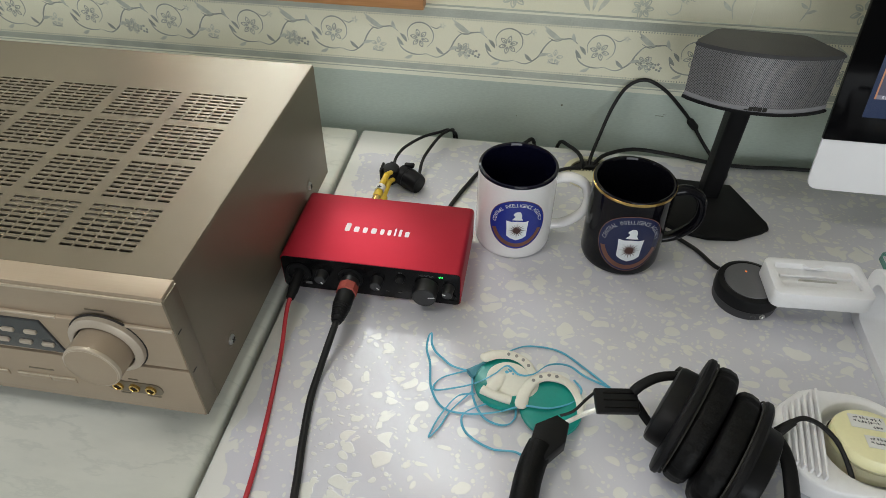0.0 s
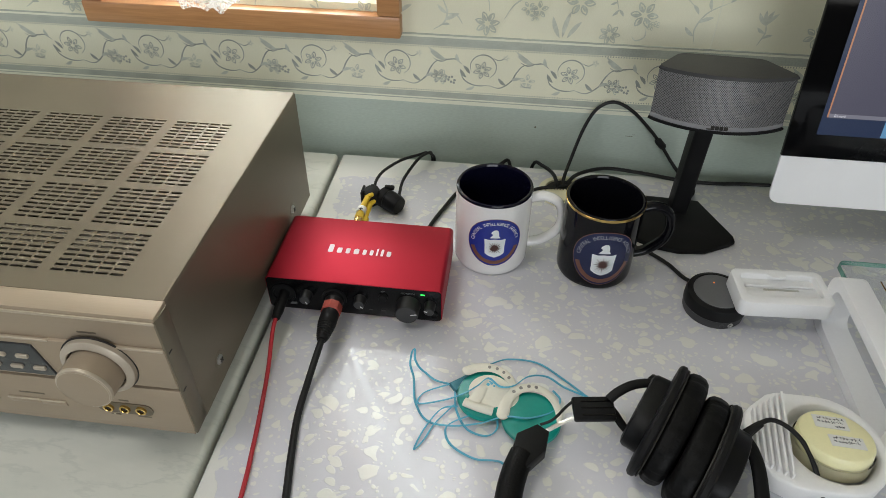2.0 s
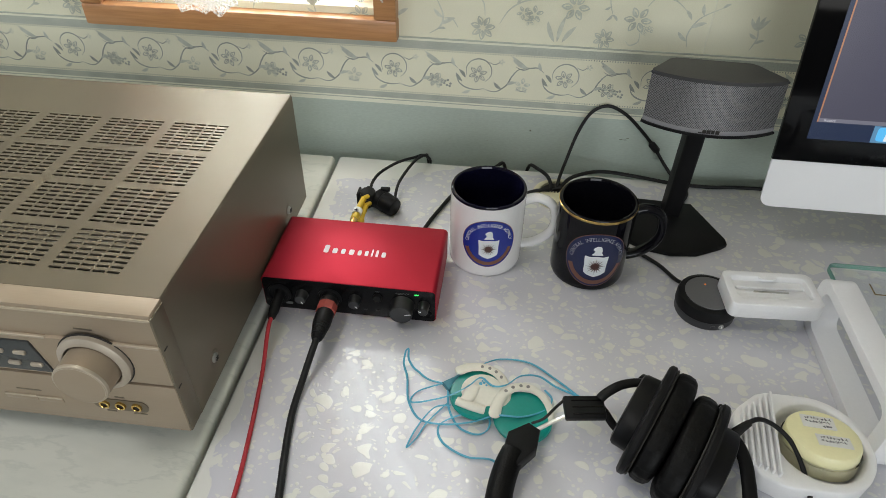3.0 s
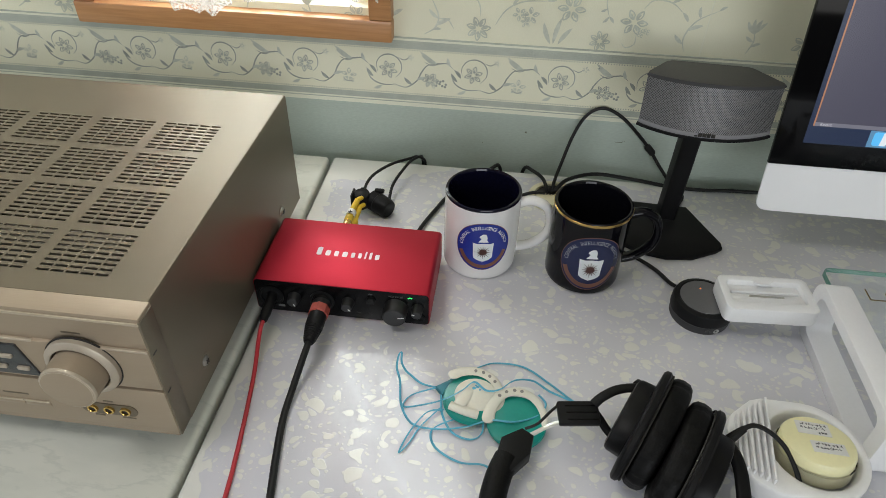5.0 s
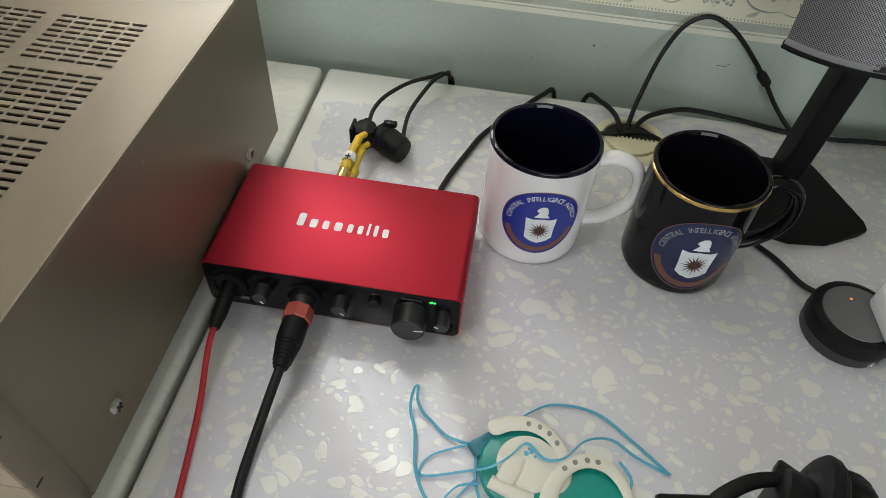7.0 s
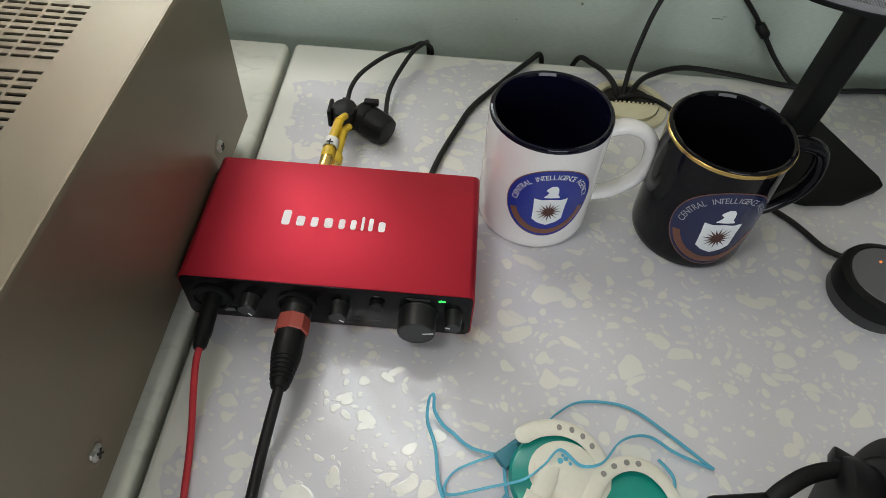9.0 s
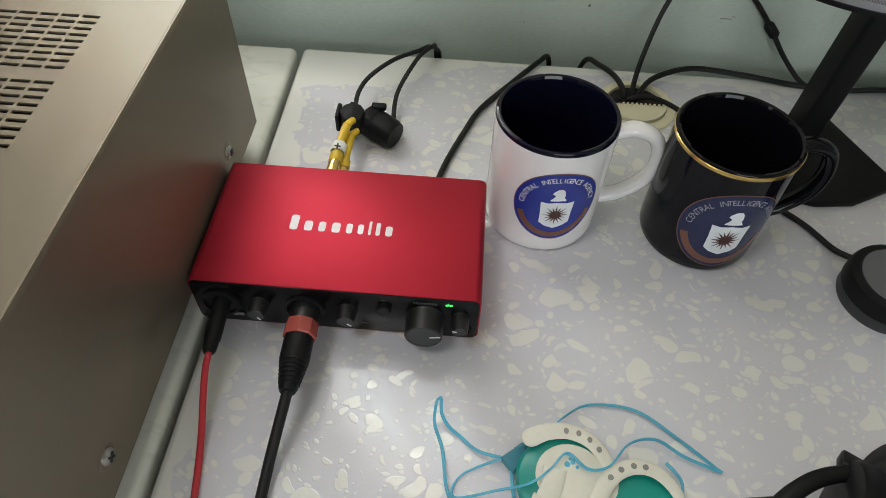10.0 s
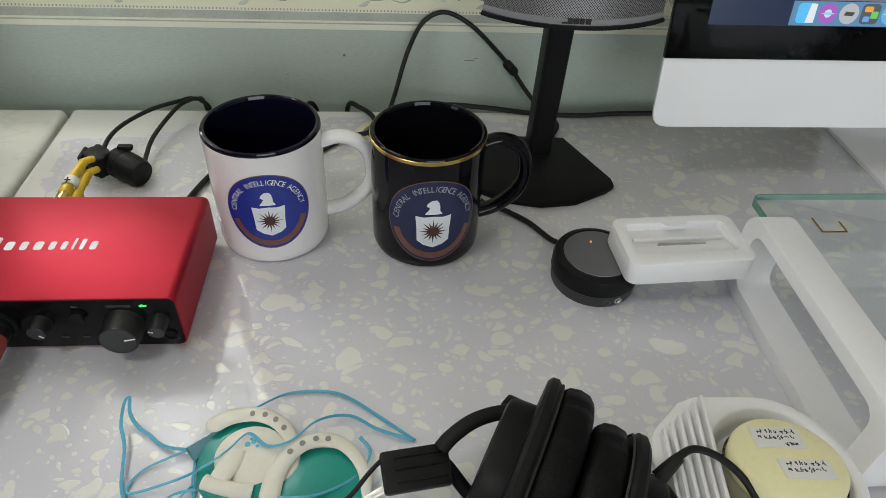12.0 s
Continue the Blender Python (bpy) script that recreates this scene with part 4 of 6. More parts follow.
# ---- red audio interface ----
def interface():
    """Local: x -0.177 to 0, y 0 to 0.0995, z 0 on the desk."""
    b = thing("audio_interface", (0.0022, -0.001, DESK), "red anodised aluminium audio interface with black front and knobs", "audio interface")
    outer = rounded(0.177, 0.0415, 0.0048, 6, -0.0885, 0.02225)
    inner = rounded(0.1735, 0.0381, 0.0034, 6, -0.0885, 0.02225)
    m = Matrix.Translation((0, 0.0995, 0)) @ FRONT
    part("sleeve", frame_ring(outer, inner, 0.0, 0.1, 0.0007, m), M_RED, b, "red anodised sleeve")
    part("front_panel", prism(rounded(0.1752, 0.0399, 0.0040, 6, -0.0885, 0.02225), 0.0, 0.003, 0.0004, m=Matrix.Translation((0, 0.0019, 0)) @ FRONT), M_BLACK_GLOSS, b, "black front panel")
    part("rear_panel", prism(inner, 0.0, 0.003, m=Matrix.Translation((0, 0.0985, 0)) @ FRONT), M_BLACK, b)
    for x in (-0.16, -0.015):
        for y in (0.012, 0.082):
            part("rubber_foot", lathe([(0.007, 0.004), (0.007, 0.001), (0.006, 0), (0, 0)], 20, m=Matrix.Translation((x, y, 0))), M_RUBBER, b)
    y = -0.0011

    def dial(name, x, z, r0, r1, length, mark, label):
        at = Matrix.Translation((x, y, z)) @ FRONT
        k = part(name, lathe([(r0 * 1.05, 0), (r0, 0.001), (r1 * 1.0, length - 0.0012), (r1 * 0.95, length - 0.0003), (r1 * 0.88, length)], 48, m=at), M_KNOB, b, label)
        part("knob_face", lathe([(r1 * 0.89, length - 0.0002), (0, length - 0.0001)], 40, m=at), M_KNOB_FACE, k)
        tick = box((-0.0004, 0.35 * r1, length), (0.0004, 0.92 * r1, length + 0.0003))
        tick.transform(at @ pose(0, 0, 0, 0, 0, mark))
        part("pointer", tick, M_WHITE_INK, k, "white pointer line")

    dial("gain_knob", -0.136, 0.0240, 0.0062, 0.0055, 0.0095, -150, "dark grey gain knob")
    dial("gain_knob", -0.0815, 0.0240, 0.0062, 0.0055, 0.0095, -130, "dark grey gain knob")
    dial("monitor_knob", -0.0335, 0.0217, 0.0118, 0.0115, 0.0145, -78, "large dark grey monitor knob")
    dial("headphone_knob", -0.0118, 0.0248, 0.0055, 0.0050, 0.0110, 75, "small headphone knob")
    for x in (-0.160, -0.108):
        at = Matrix.Translation((x, y, 0.0223)) @ FRONT
        part("combo_socket", lathe([(0.0125, 0), (0.0123, 0.0016), (0.0105, 0.0018), (0.0102, 0.0004), (0, 0.0002)], 40, m=at), M_BLACK, b, "black combo input socket")
    part("socket_button", lathe([(0.0045, 0), (0.0045, 0.003), (0.0038, 0.0038), (0, 0.0038)], 24, m=Matrix.Translation((-0.0585, y, 0.0300)) @ FRONT), M_BLACK, b)
    part("headphone_socket", lathe([(0.0042, 0), (0.004, 0.0012), (0.0033, 0.0012), (0.0031, 0.0002), (0, 0.0002)], 28, m=Matrix.Translation((-0.0085, y, 0.0115)) @ FRONT), M_BLACK, b)
    flat = pose(0, 0, 0, 90)
    for words, x, z, size in (("MONITOR", -0.0335, 0.0372, 0.0031), ("48V", -0.0585, 0.0372, 0.0026), ("PAD", -0.0715, 0.0108, 0.0022), ("INST", -0.0588, 0.0108, 0.0022)):
        lettering(words, size, Matrix.Translation((x, y - 0.0004, z)) @ flat, M_GREY_INK, "printed_words", b)
    part("gen_badge", box((-0.1545, y - 0.0006, 0.0088), (-0.1478, y, 0.0118)), M_GREY_INK, b, "small pale badge")
    led = box((-0.0215, y - 0.0006, 0.0371), (-0.0172, y, 0.0375))
    box((-0.0184, y - 0.0006, 0.0367), (-0.0175, y, 0.0379), bm=led)
    box((-0.0202, y - 0.0006, 0.0375), (-0.0194, y, 0.0382), bm=led)
    box((-0.0210, y - 0.0006, 0.0364), (-0.0202, y, 0.0371), bm=led)
    part("indicator", led, M_GREEN_LED, b, "lit green indicator")
    # maker's mark: a row of plain white blocks
    x = -0.1255
    for w, tall in ((0.0072, 0.0122), (0.0072, 0.0080), (0.0062, 0.0080), (0.0074, 0.0080), (0.0054, 0.0080), (0.0050, 0.0080), (0.0024, 0.0112), (0.0038, 0.0104), (0.0060, 0.0080)):
        part("mark_block", prism(rounded(w * 0.72, tall, min(0.0016, w * 0.3), 4, x + w / 2, 0.0435 + tall / 2), 0.0430, 0.0433), M_WHITE_INK, b, "white block of the maker's mark")
        x += w + 0.0021


interface()


# ---- mugs ----
def mug(place, handle_turn, seal_turn, wide, tall, mid, glaze, inside, rim_mat, dark, label):
    mg = thing("mug", place, label, "mug", group="mugs behind the interface")
    R, H = 0.0402, 0.0935
    outer = [(0, 0.0022), (0.026, 0.0022), (0.028, 0.0), (0.0365, 0.0), (0.0388, 0.0012), (0.0398, 0.0035), (R, 0.008), (R, H - 0.0024)]
    part("body", lathe(outer, 72), glaze, mg)
    part("rim", lathe([(R, H - 0.0024), (R, H - 0.0012), (R - 0.0006, H), (R - 0.0018, H + 0.0006), (R - 0.0032, H), (R - 0.004, H - 0.002)], 72), inside, mg, "dark glazed lip")
    part("inner_wall", lathe([(R - 0.004, H - 0.002), (R - 0.0042, 0.014), (R - 0.007, 0.008), (R - 0.014, 0.0065), (0, 0.0065)], 72), inside, mg, "dark glazed inside")
    if rim_mat:
        part("gold_band", lathe([(R + 0.0001, H - 0.0036), (R + 0.0004, H - 0.0034), (R + 0.0004, H - 0.0012), (R, H - 0.0008)], 72), rim_mat, mg, "worn gold rim band")
    h = [(R - 0.001, 0, 0.078), (R + 0.013, 0, 0.0810), (R + 0.028, 0, 0.073), (R + 0.0340, 0, 0.055), (R + 0.0305, 0, 0.037), (R + 0.015, 0, 0.0225), (R - 0.001, 0, 0.018)]
    hb = tube(h, 0.0050, 14, 8, up=Vector((0, 1, 0)), flat=1.25)
    hb.transform(pose(0, 0, 0, 0, 0, handle_turn))
    part("handle", hb, glaze, mg, "curved glazed handle")

    def wrapped(name, outline, lift, mat, parent, lab=""):
        """A print on the mug's round side: outline in metres round and up from the seal's middle."""
        own = bmesh.new()
        own.faces.new([own.verts.new((x, y, 0)) for x, y in outline])
        bmesh.ops.triangulate(own, faces=own.faces[:])
        for k in range(-14, 15):
            bmesh.ops.bisect_plane(own, geom=own.verts[:] + own.edges[:] + own.faces[:], plane_co=(k * 0.0022, 0, 0), plane_no=(1, 0, 0))
        for v in own.verts:
            a = radians(seal_turn) + v.co.x * wide / R
            v.co = Vector(((R + lift) * math.cos(a), (R + lift) * math.sin(a), mid + v.co.y * tall))
        return part(name, own, mat, parent, lab)

    rs = 0.0275
    ground = M_SEAL_NAVY if dark else M_SEAL_BLUE
    rim = wrapped("seal_rim", circle(rs, 56), 0.0002, M_SEAL_BROWN, mg, "thin brown seal rim")
    wrapped("seal_ground", circle(rs - 0.0006, 56), 0.0003, ground, rim, "blue round seal ground")
    sh = 0.0104
    shield = [(-sh, 0.0045), (-sh * 0.55, 0.0038), (0, 0.0045), (sh * 0.55, 0.0038), (sh, 0.0045), (sh * 0.93, -0.004), (sh * 0.9, -0.0125), (sh * 0.55, -0.0152), (0, -0.0172), (-sh * 0.55, -0.0152), (-sh * 0.9, -0.0125), (-sh * 0.93, -0.004)]
    wrapped("shield", shield, 0.0004, M_SEAL_WHITE, rim, "white shield")
    star = [((0.0084 if i % 2 == 0 else 0.0036) * (1.0 if i % 4 == 0 else 0.85) * math.sin(math.pi * i / 16), -0.0058 + (0.0084 if i % 2 == 0 else 0.0036) * (1.0 if i % 4 == 0 else 0.85) * math.cos(math.pi * i / 16)) for i in range(32)]
    wrapped("star", star, 0.0006, M_SEAL_DARK, rim, "dark sixteen-point star")
    crest = [(-0.0050, 0.0058), (0.0050, 0.0058), (0.0044, 0.0071), (0.0034, 0.0084), (0.0036, 0.0105), (0.0030, 0.0135), (0.0016, 0.0152), (-0.0012, 0.0150), (-0.0034, 0.0132), (-0.0042, 0.0116), (-0.0030, 0.0122), (-0.0016, 0.0118), (-0.0022, 0.0100), (-0.0034, 0.0080), (-0.0044, 0.0070)]
    wrapped("crest", crest, 0.0004, M_SEAL_WHITE, rim, "plain pale crest above the shield")
    # scroll band along the lower rim
    band = [(0.0252 * math.cos(t), 0.0252 * math.sin(t)) for t in np.linspace(radians(196), radians(344), 26)] + [(0.0210 * math.cos(t), 0.0210 * math.sin(t)) for t in np.linspace(radians(344), radians(196), 26)]
    half = len(band) // 2
    for k in range(0, half - 5, 5):
        piece = band[k:k + 6] + band[2 * half - 6 - k:2 * half - k]
        wrapped("scroll", piece, 0.0004, M_SEAL_BROWN, rim, "brown scroll band")
    # words bent round the upper rim
    for word, first, last in (("CENTRAL", 175, 133), ("INTELLIGENCE", 121, 59), ("AGENCY", 47, 8)):
        own = bmesh.new()
        for k, char in enumerate(word):
            data = bpy.data.curves.new("letter", "FONT")
            data.body, data.size, data.align_x = char, 0.0052, "CENTER"
            holder = bpy.data.objects.new("letter", data)
            scene.collection.objects.link(holder)
            me = bpy.data.meshes.new_from_object(holder.evaluated_get(bpy.context.evaluated_depsgraph_get()))
            bpy.data.objects.remove(holder)
            t = first + (last - first) * k / (len(word) - 1)
            me.transform(pose(0.0206 * math.cos(radians(t)), 0.0206 * math.sin(radians(t)), 0, 0, 0, t - 90) @ Matrix.Diagonal((0.86, 1, 1, 1)))
            own.from_mesh(me)
            bpy.data.meshes.remove(me)
        for v in own.verts:
            turn = radians(seal_turn) + v.co.x * wide / R
            v.co = Vector(((R + 0.0005) * math.cos(turn), (R + 0.0005) * math.sin(turn), mid + v.co.y * tall))
        part("word", own, M_SEAL_GREY if dark else M_SEAL_WHITE, rim, "white printed word")
    return mg


mug((0.0432, 0.1140, DESK), 4, -83, 1.07, 1.14, 0.0468, M_WHITE_GLAZE, M_NAVY_GLAZE, None, False, "white ceramic mug with navy inside and a blue round seal")
mug((0.1572, 0.1070, DESK), 8, -86, 1.20, 1.28, 0.0432, M_BLACK_GLAZE, M_BLACK_GLAZE, M_GOLD, True, "black ceramic mug with gold rim and a round navy seal")


# ---- satellite speaker ----
def speaker():
    s = thing("desktop_speaker", (0.2645, 0.206, DESK), "grey satellite loudspeaker on a black stand with a flat foot", "loudspeaker", turn=-3)
    # kite-shaped foot, stem and head; local y 0 lies under the stem's foot
    foot = [(-0.033, 0.034), (0.033, 0.034), (0.0655, -0.031), (0.066, -0.040), (0.060, -0.045), (0.03, -0.064), (0.0, -0.069), (-0.03, -0.064), (-0.060, -0.045), (-0.066, -0.040), (-0.0655, -0.031)]
    foot = [(x - 0.007, y) for x, y in foot]
    part("foot_plate", prism(foot, 0.0, 0.006, 0.0015), M_BLACK_MATT, s, "black flat foot plate")
    stem = bmesh.new()
    a = rounded(0.020, 0.030, 0.004, 4)
    rows = [[stem.verts.new((x, y + 0.018 - 0.010 * k / 3, 0.004 + 0.1375 * k / 3)) for x, y in a] for k in range(4)]
    for p, q in zip(rows, rows[1:]):
        for i in range(len(a)):
            stem.faces.new((p[i], p[(i + 1) % len(a)], q[(i + 1) % len(a)], q[i]))
    stem.faces.new(rows[0][::-1])
    stem.faces.new(rows[-1])
    part("stem", stem, M_BLACK_MATT, s, "black flat stem")

    def plan(grow=0.0):
        """Bowed front between blunt corners, tapering back."""
        hw = 0.0675 + grow
        pts = []
        for i in range(25):
            u = -1 + 2 * i / 24
            pts.append((u * hw, -0.016 - grow - 0.021 * (1 - abs(u) ** 2.2)))
        pts += [(hw - 0.002, -0.011), (0.044, 0.022 + grow), (0.037, 0.026 + grow), (-0.040, 0.026 + grow), (-0.047, 0.022 + grow), (-hw + 0.002, -0.011)]
        return [(x + 0.0035, y) for x, y in pts]

    def leaned(x, y):
        """The head's front leans back towards the top."""
        return (x * 1.006, y * 0.70 if y < 0 else y * 0.98)

    z0, z1, z2, z3 = 0.1390, 0.1465, 0.1925, 0.1965
    part("base_lip", prism(plan(0.0015), z0, z0 + 0.003, 0.001), M_BLACK, s, "black lower lip")
    trim = part("trim_band", prism(plan(), z0 + 0.003, z1, 0.0005), M_GREY_TRIM, s, "grey trim band")
    pts = plan(-0.0005)
    gb = bmesh.new()
    uv = gb.loops.layers.uv.new("UVMap")
    run, acc = [0.0], 0.0
    n = len(pts)
    for i in range(n):
        acc += math.dist(pts[i], pts[(i + 1) % n])
        run.append(acc)
    lo, hi = [gb.verts.new((x, y, z1)) for x, y in pts], [gb.verts.new((*leaned(x, y), z2)) for x, y in pts]
    for i in range(n):
        f = gb.faces.new((lo[i], lo[(i + 1) % n], hi[(i + 1) % n], hi[i]))
        for loop, (u, v) in zip(f.loops, ((run[i], 0), (run[i + 1], 0), (run[i + 1], z2 - z1), (run[i], z2 - z1))):
            loop[uv].uv = ((u + v) / 0.0019, (u - v) / 0.0019)
    gb.faces.new(lo[::-1])
    gb.faces.new(hi)
    part("grille", gb, M_GRILLE, s, "grey perforated metal grille")
    part("cap", prism([leaned(x, y) for x, y in plan(0.0006)], z2, z3, 0.002, 3), M_CHARCOAL, s, "smooth charcoal top cap")
    mark = bmesh.new()
    for k, w in enumerate((0.0037, 0.0037, 0.0033, 0.0037)):
        x = -0.0045 + k * 0.0044
        box((x, -0.0384, z0 + 0.0045), (x + w, -0.0372, z0 + 0.0082), bm=mark)
    box((-0.0085, -0.0384, z0 + 0.0045), (-0.005, -0.0372, z0 + 0.0054), bm=mark)
    part("maker_mark", mark, M_DARK_IN, trim, "dark maker's mark of plain bars")


speaker()


def control_puck():
    p = thing("volume_puck", (0.2770, 0.0550, DESK), "round black desktop volume puck with grey touch top", "volume control")
    part("foot_ring", lathe([(0, 0), (0.0295, 0), (0.0302, 0.0015), (0.0300, 0.009), (0, 0.009)], 56), M_CHARCOAL, p)
    m = Matrix.Translation((0, 0, 0.009)) 
    part("collar", lathe([(0.0300, 0), (0.0312, 0.0015), (0.0311, 0.0105), (0.0298, 0.0138), (0.0258, 0.0155), (0.0248, 0.0151), (0, 0.0149)], 64, m=m), M_BLACK, p, "black turning collar")
    part("touch_top", lathe([(0.0244, 0.0239), (0.0240, 0.0246), (0, 0.0249)], 56), M_PUCK_TOP, p, "grey touch plate")
    part("indicator", lathe([(0.0010, 0.0247), (0.0008, 0.0253), (0, 0.0255)], 12, m=Matrix.Translation((-0.0025, 0.0118, 0))), M_ORANGE_LED, p, "lit orange indicator")
    a = pose(0, 0, 0, 90)
    mm = pose(0, 0, 0, 0, 0, 14) @ Matrix.Translation((0.004, -0.0297, 0.0048)) @ a
    part("headphone_socket", lathe([(0.0028, 0.0), (0.0028, 0.0008), (0.0021, 0.0010), (0.0014, 0.0002), (0, -0.0004)], 24, m=mm), M_STEEL, p, "chrome socket")
    icon = tube([(-0.0022, 0, 0.0), (-0.002, 0, 0.0026), (0, 0, 0.0036), (0.002, 0, 0.0026), (0.0022, 0, 0.0)], 0.0003, 6)
    icon.transform(pose(0, 0, 0, 0, 0, -2) @ Matrix.Translation((0.0035, -0.0304, 0.0036)))
    part("icon", icon, M_GREY_INK, p)


control_puck()


def phone_dock():
    z = 0.0252
    d = thing("phone_dock", (0.331, 0.048, DESK + z), "white plastic phone dock resting across the puck and the riser leg", "phone dock", turn=3)
    w, h, t = 0.089, 0.050, 0.0185
    outer = rounded(w, h, 0.008, 6)
    mid = rounded(0.072, 0.030, 0.004, 6, 0, 0.002)
    part("shell", frame_ring(outer, mid, 0.0, t, 0.0016), M_WHITE_PLASTIC, d, "white dock shell")
    part("tray", prism(rounded(0.073, 0.031, 0.004, 6, 0, 0.002), 0.0, t - 0.0065), M_WHITE_PLASTIC, d, "sunken dock cradle")
    part("slope", prism([(-0.035, -0.0125), (0.035, -0.0125), (0.035, -0.003), (-0.035, -0.003)], t - 0.0065, t - 0.003, 0.001), M_WHITE_PLASTIC, d)
    part("connector", box((-0.017, -0.0028, t - 0.007), (0.017, 0.0002, t - 0.0035), 0.0006), M_SILVER, d, "grey dock connector")
    part("slot_lip", box((-0.033, 0.004, t - 0.007), (0.033, 0.0065, t - 0.0035), 0.0008), M_WHITE_PLASTIC, d)
    part("thumb_notch", prism(circle(0.009, 24, 0.0, 0.0165, 0.45), t - 0.002, t + 0.0002), M_WHITE_PLASTIC, d)


phone_dock()


def glass_riser():
    r = thing("glass_riser", (0.378, 0.0535, DESK), "clear glass shelf on white painted open-frame legs", "desk riser")
    # legs stand in the y-z plane; local y 0 at the back, running to the front
    long, high, thick = 0.174, 0.066, 0.022
    for x in (0.0, 0.50):
        m = Matrix.Translation((x, 0, 0)) @ pose(0, 0, 0, 90, 0, 90)
        outer = rounded(long, high, 0.016, 8, -long / 2, high / 2)
        inner = rounded(long - 0.030, high - 0.021, 0.010, 8, -long / 2, high / 2 + 0.0010)
        part("leg", frame_ring(outer, inner, -0.0035, thick, 0.0016, m), M_WHITE_PAINT, r, "white open-frame leg")
    plate = part("glass_plate", prism(rounded(0.4940, 0.205, 0.008, 5, 0.2520, -0.0845), high - 0.0082, high - 0.0022, 0.001), M_GLASS, r, "clear greenish glass plate")
    plate.visible_shadow = False
    part("glass_edge", frame_ring(rounded(0.4952, 0.2062, 0.0085, 5, 0.2520, -0.0845), rounded(0.4936, 0.2046, 0.008, 5, 0.2520, -0.0845), high - 0.0077, high - 0.0027), M_GLASS_EDGE, plate, "green polished glass edge")
    tick = box((0.034, -0.024, high - 0.0018), (0.0352, -0.010, high - 0.0014))
    box((0.034, -0.0252, high - 0.0018), (0.052, -0.024, high - 0.0014), bm=tick)
    box((0.051, -0.024, high - 0.0018), (0.0522, -0.014, high - 0.0014), bm=tick)
    part("gold_mark", tick, M_GOLD, r, "small gold corner mark")


glass_riser()


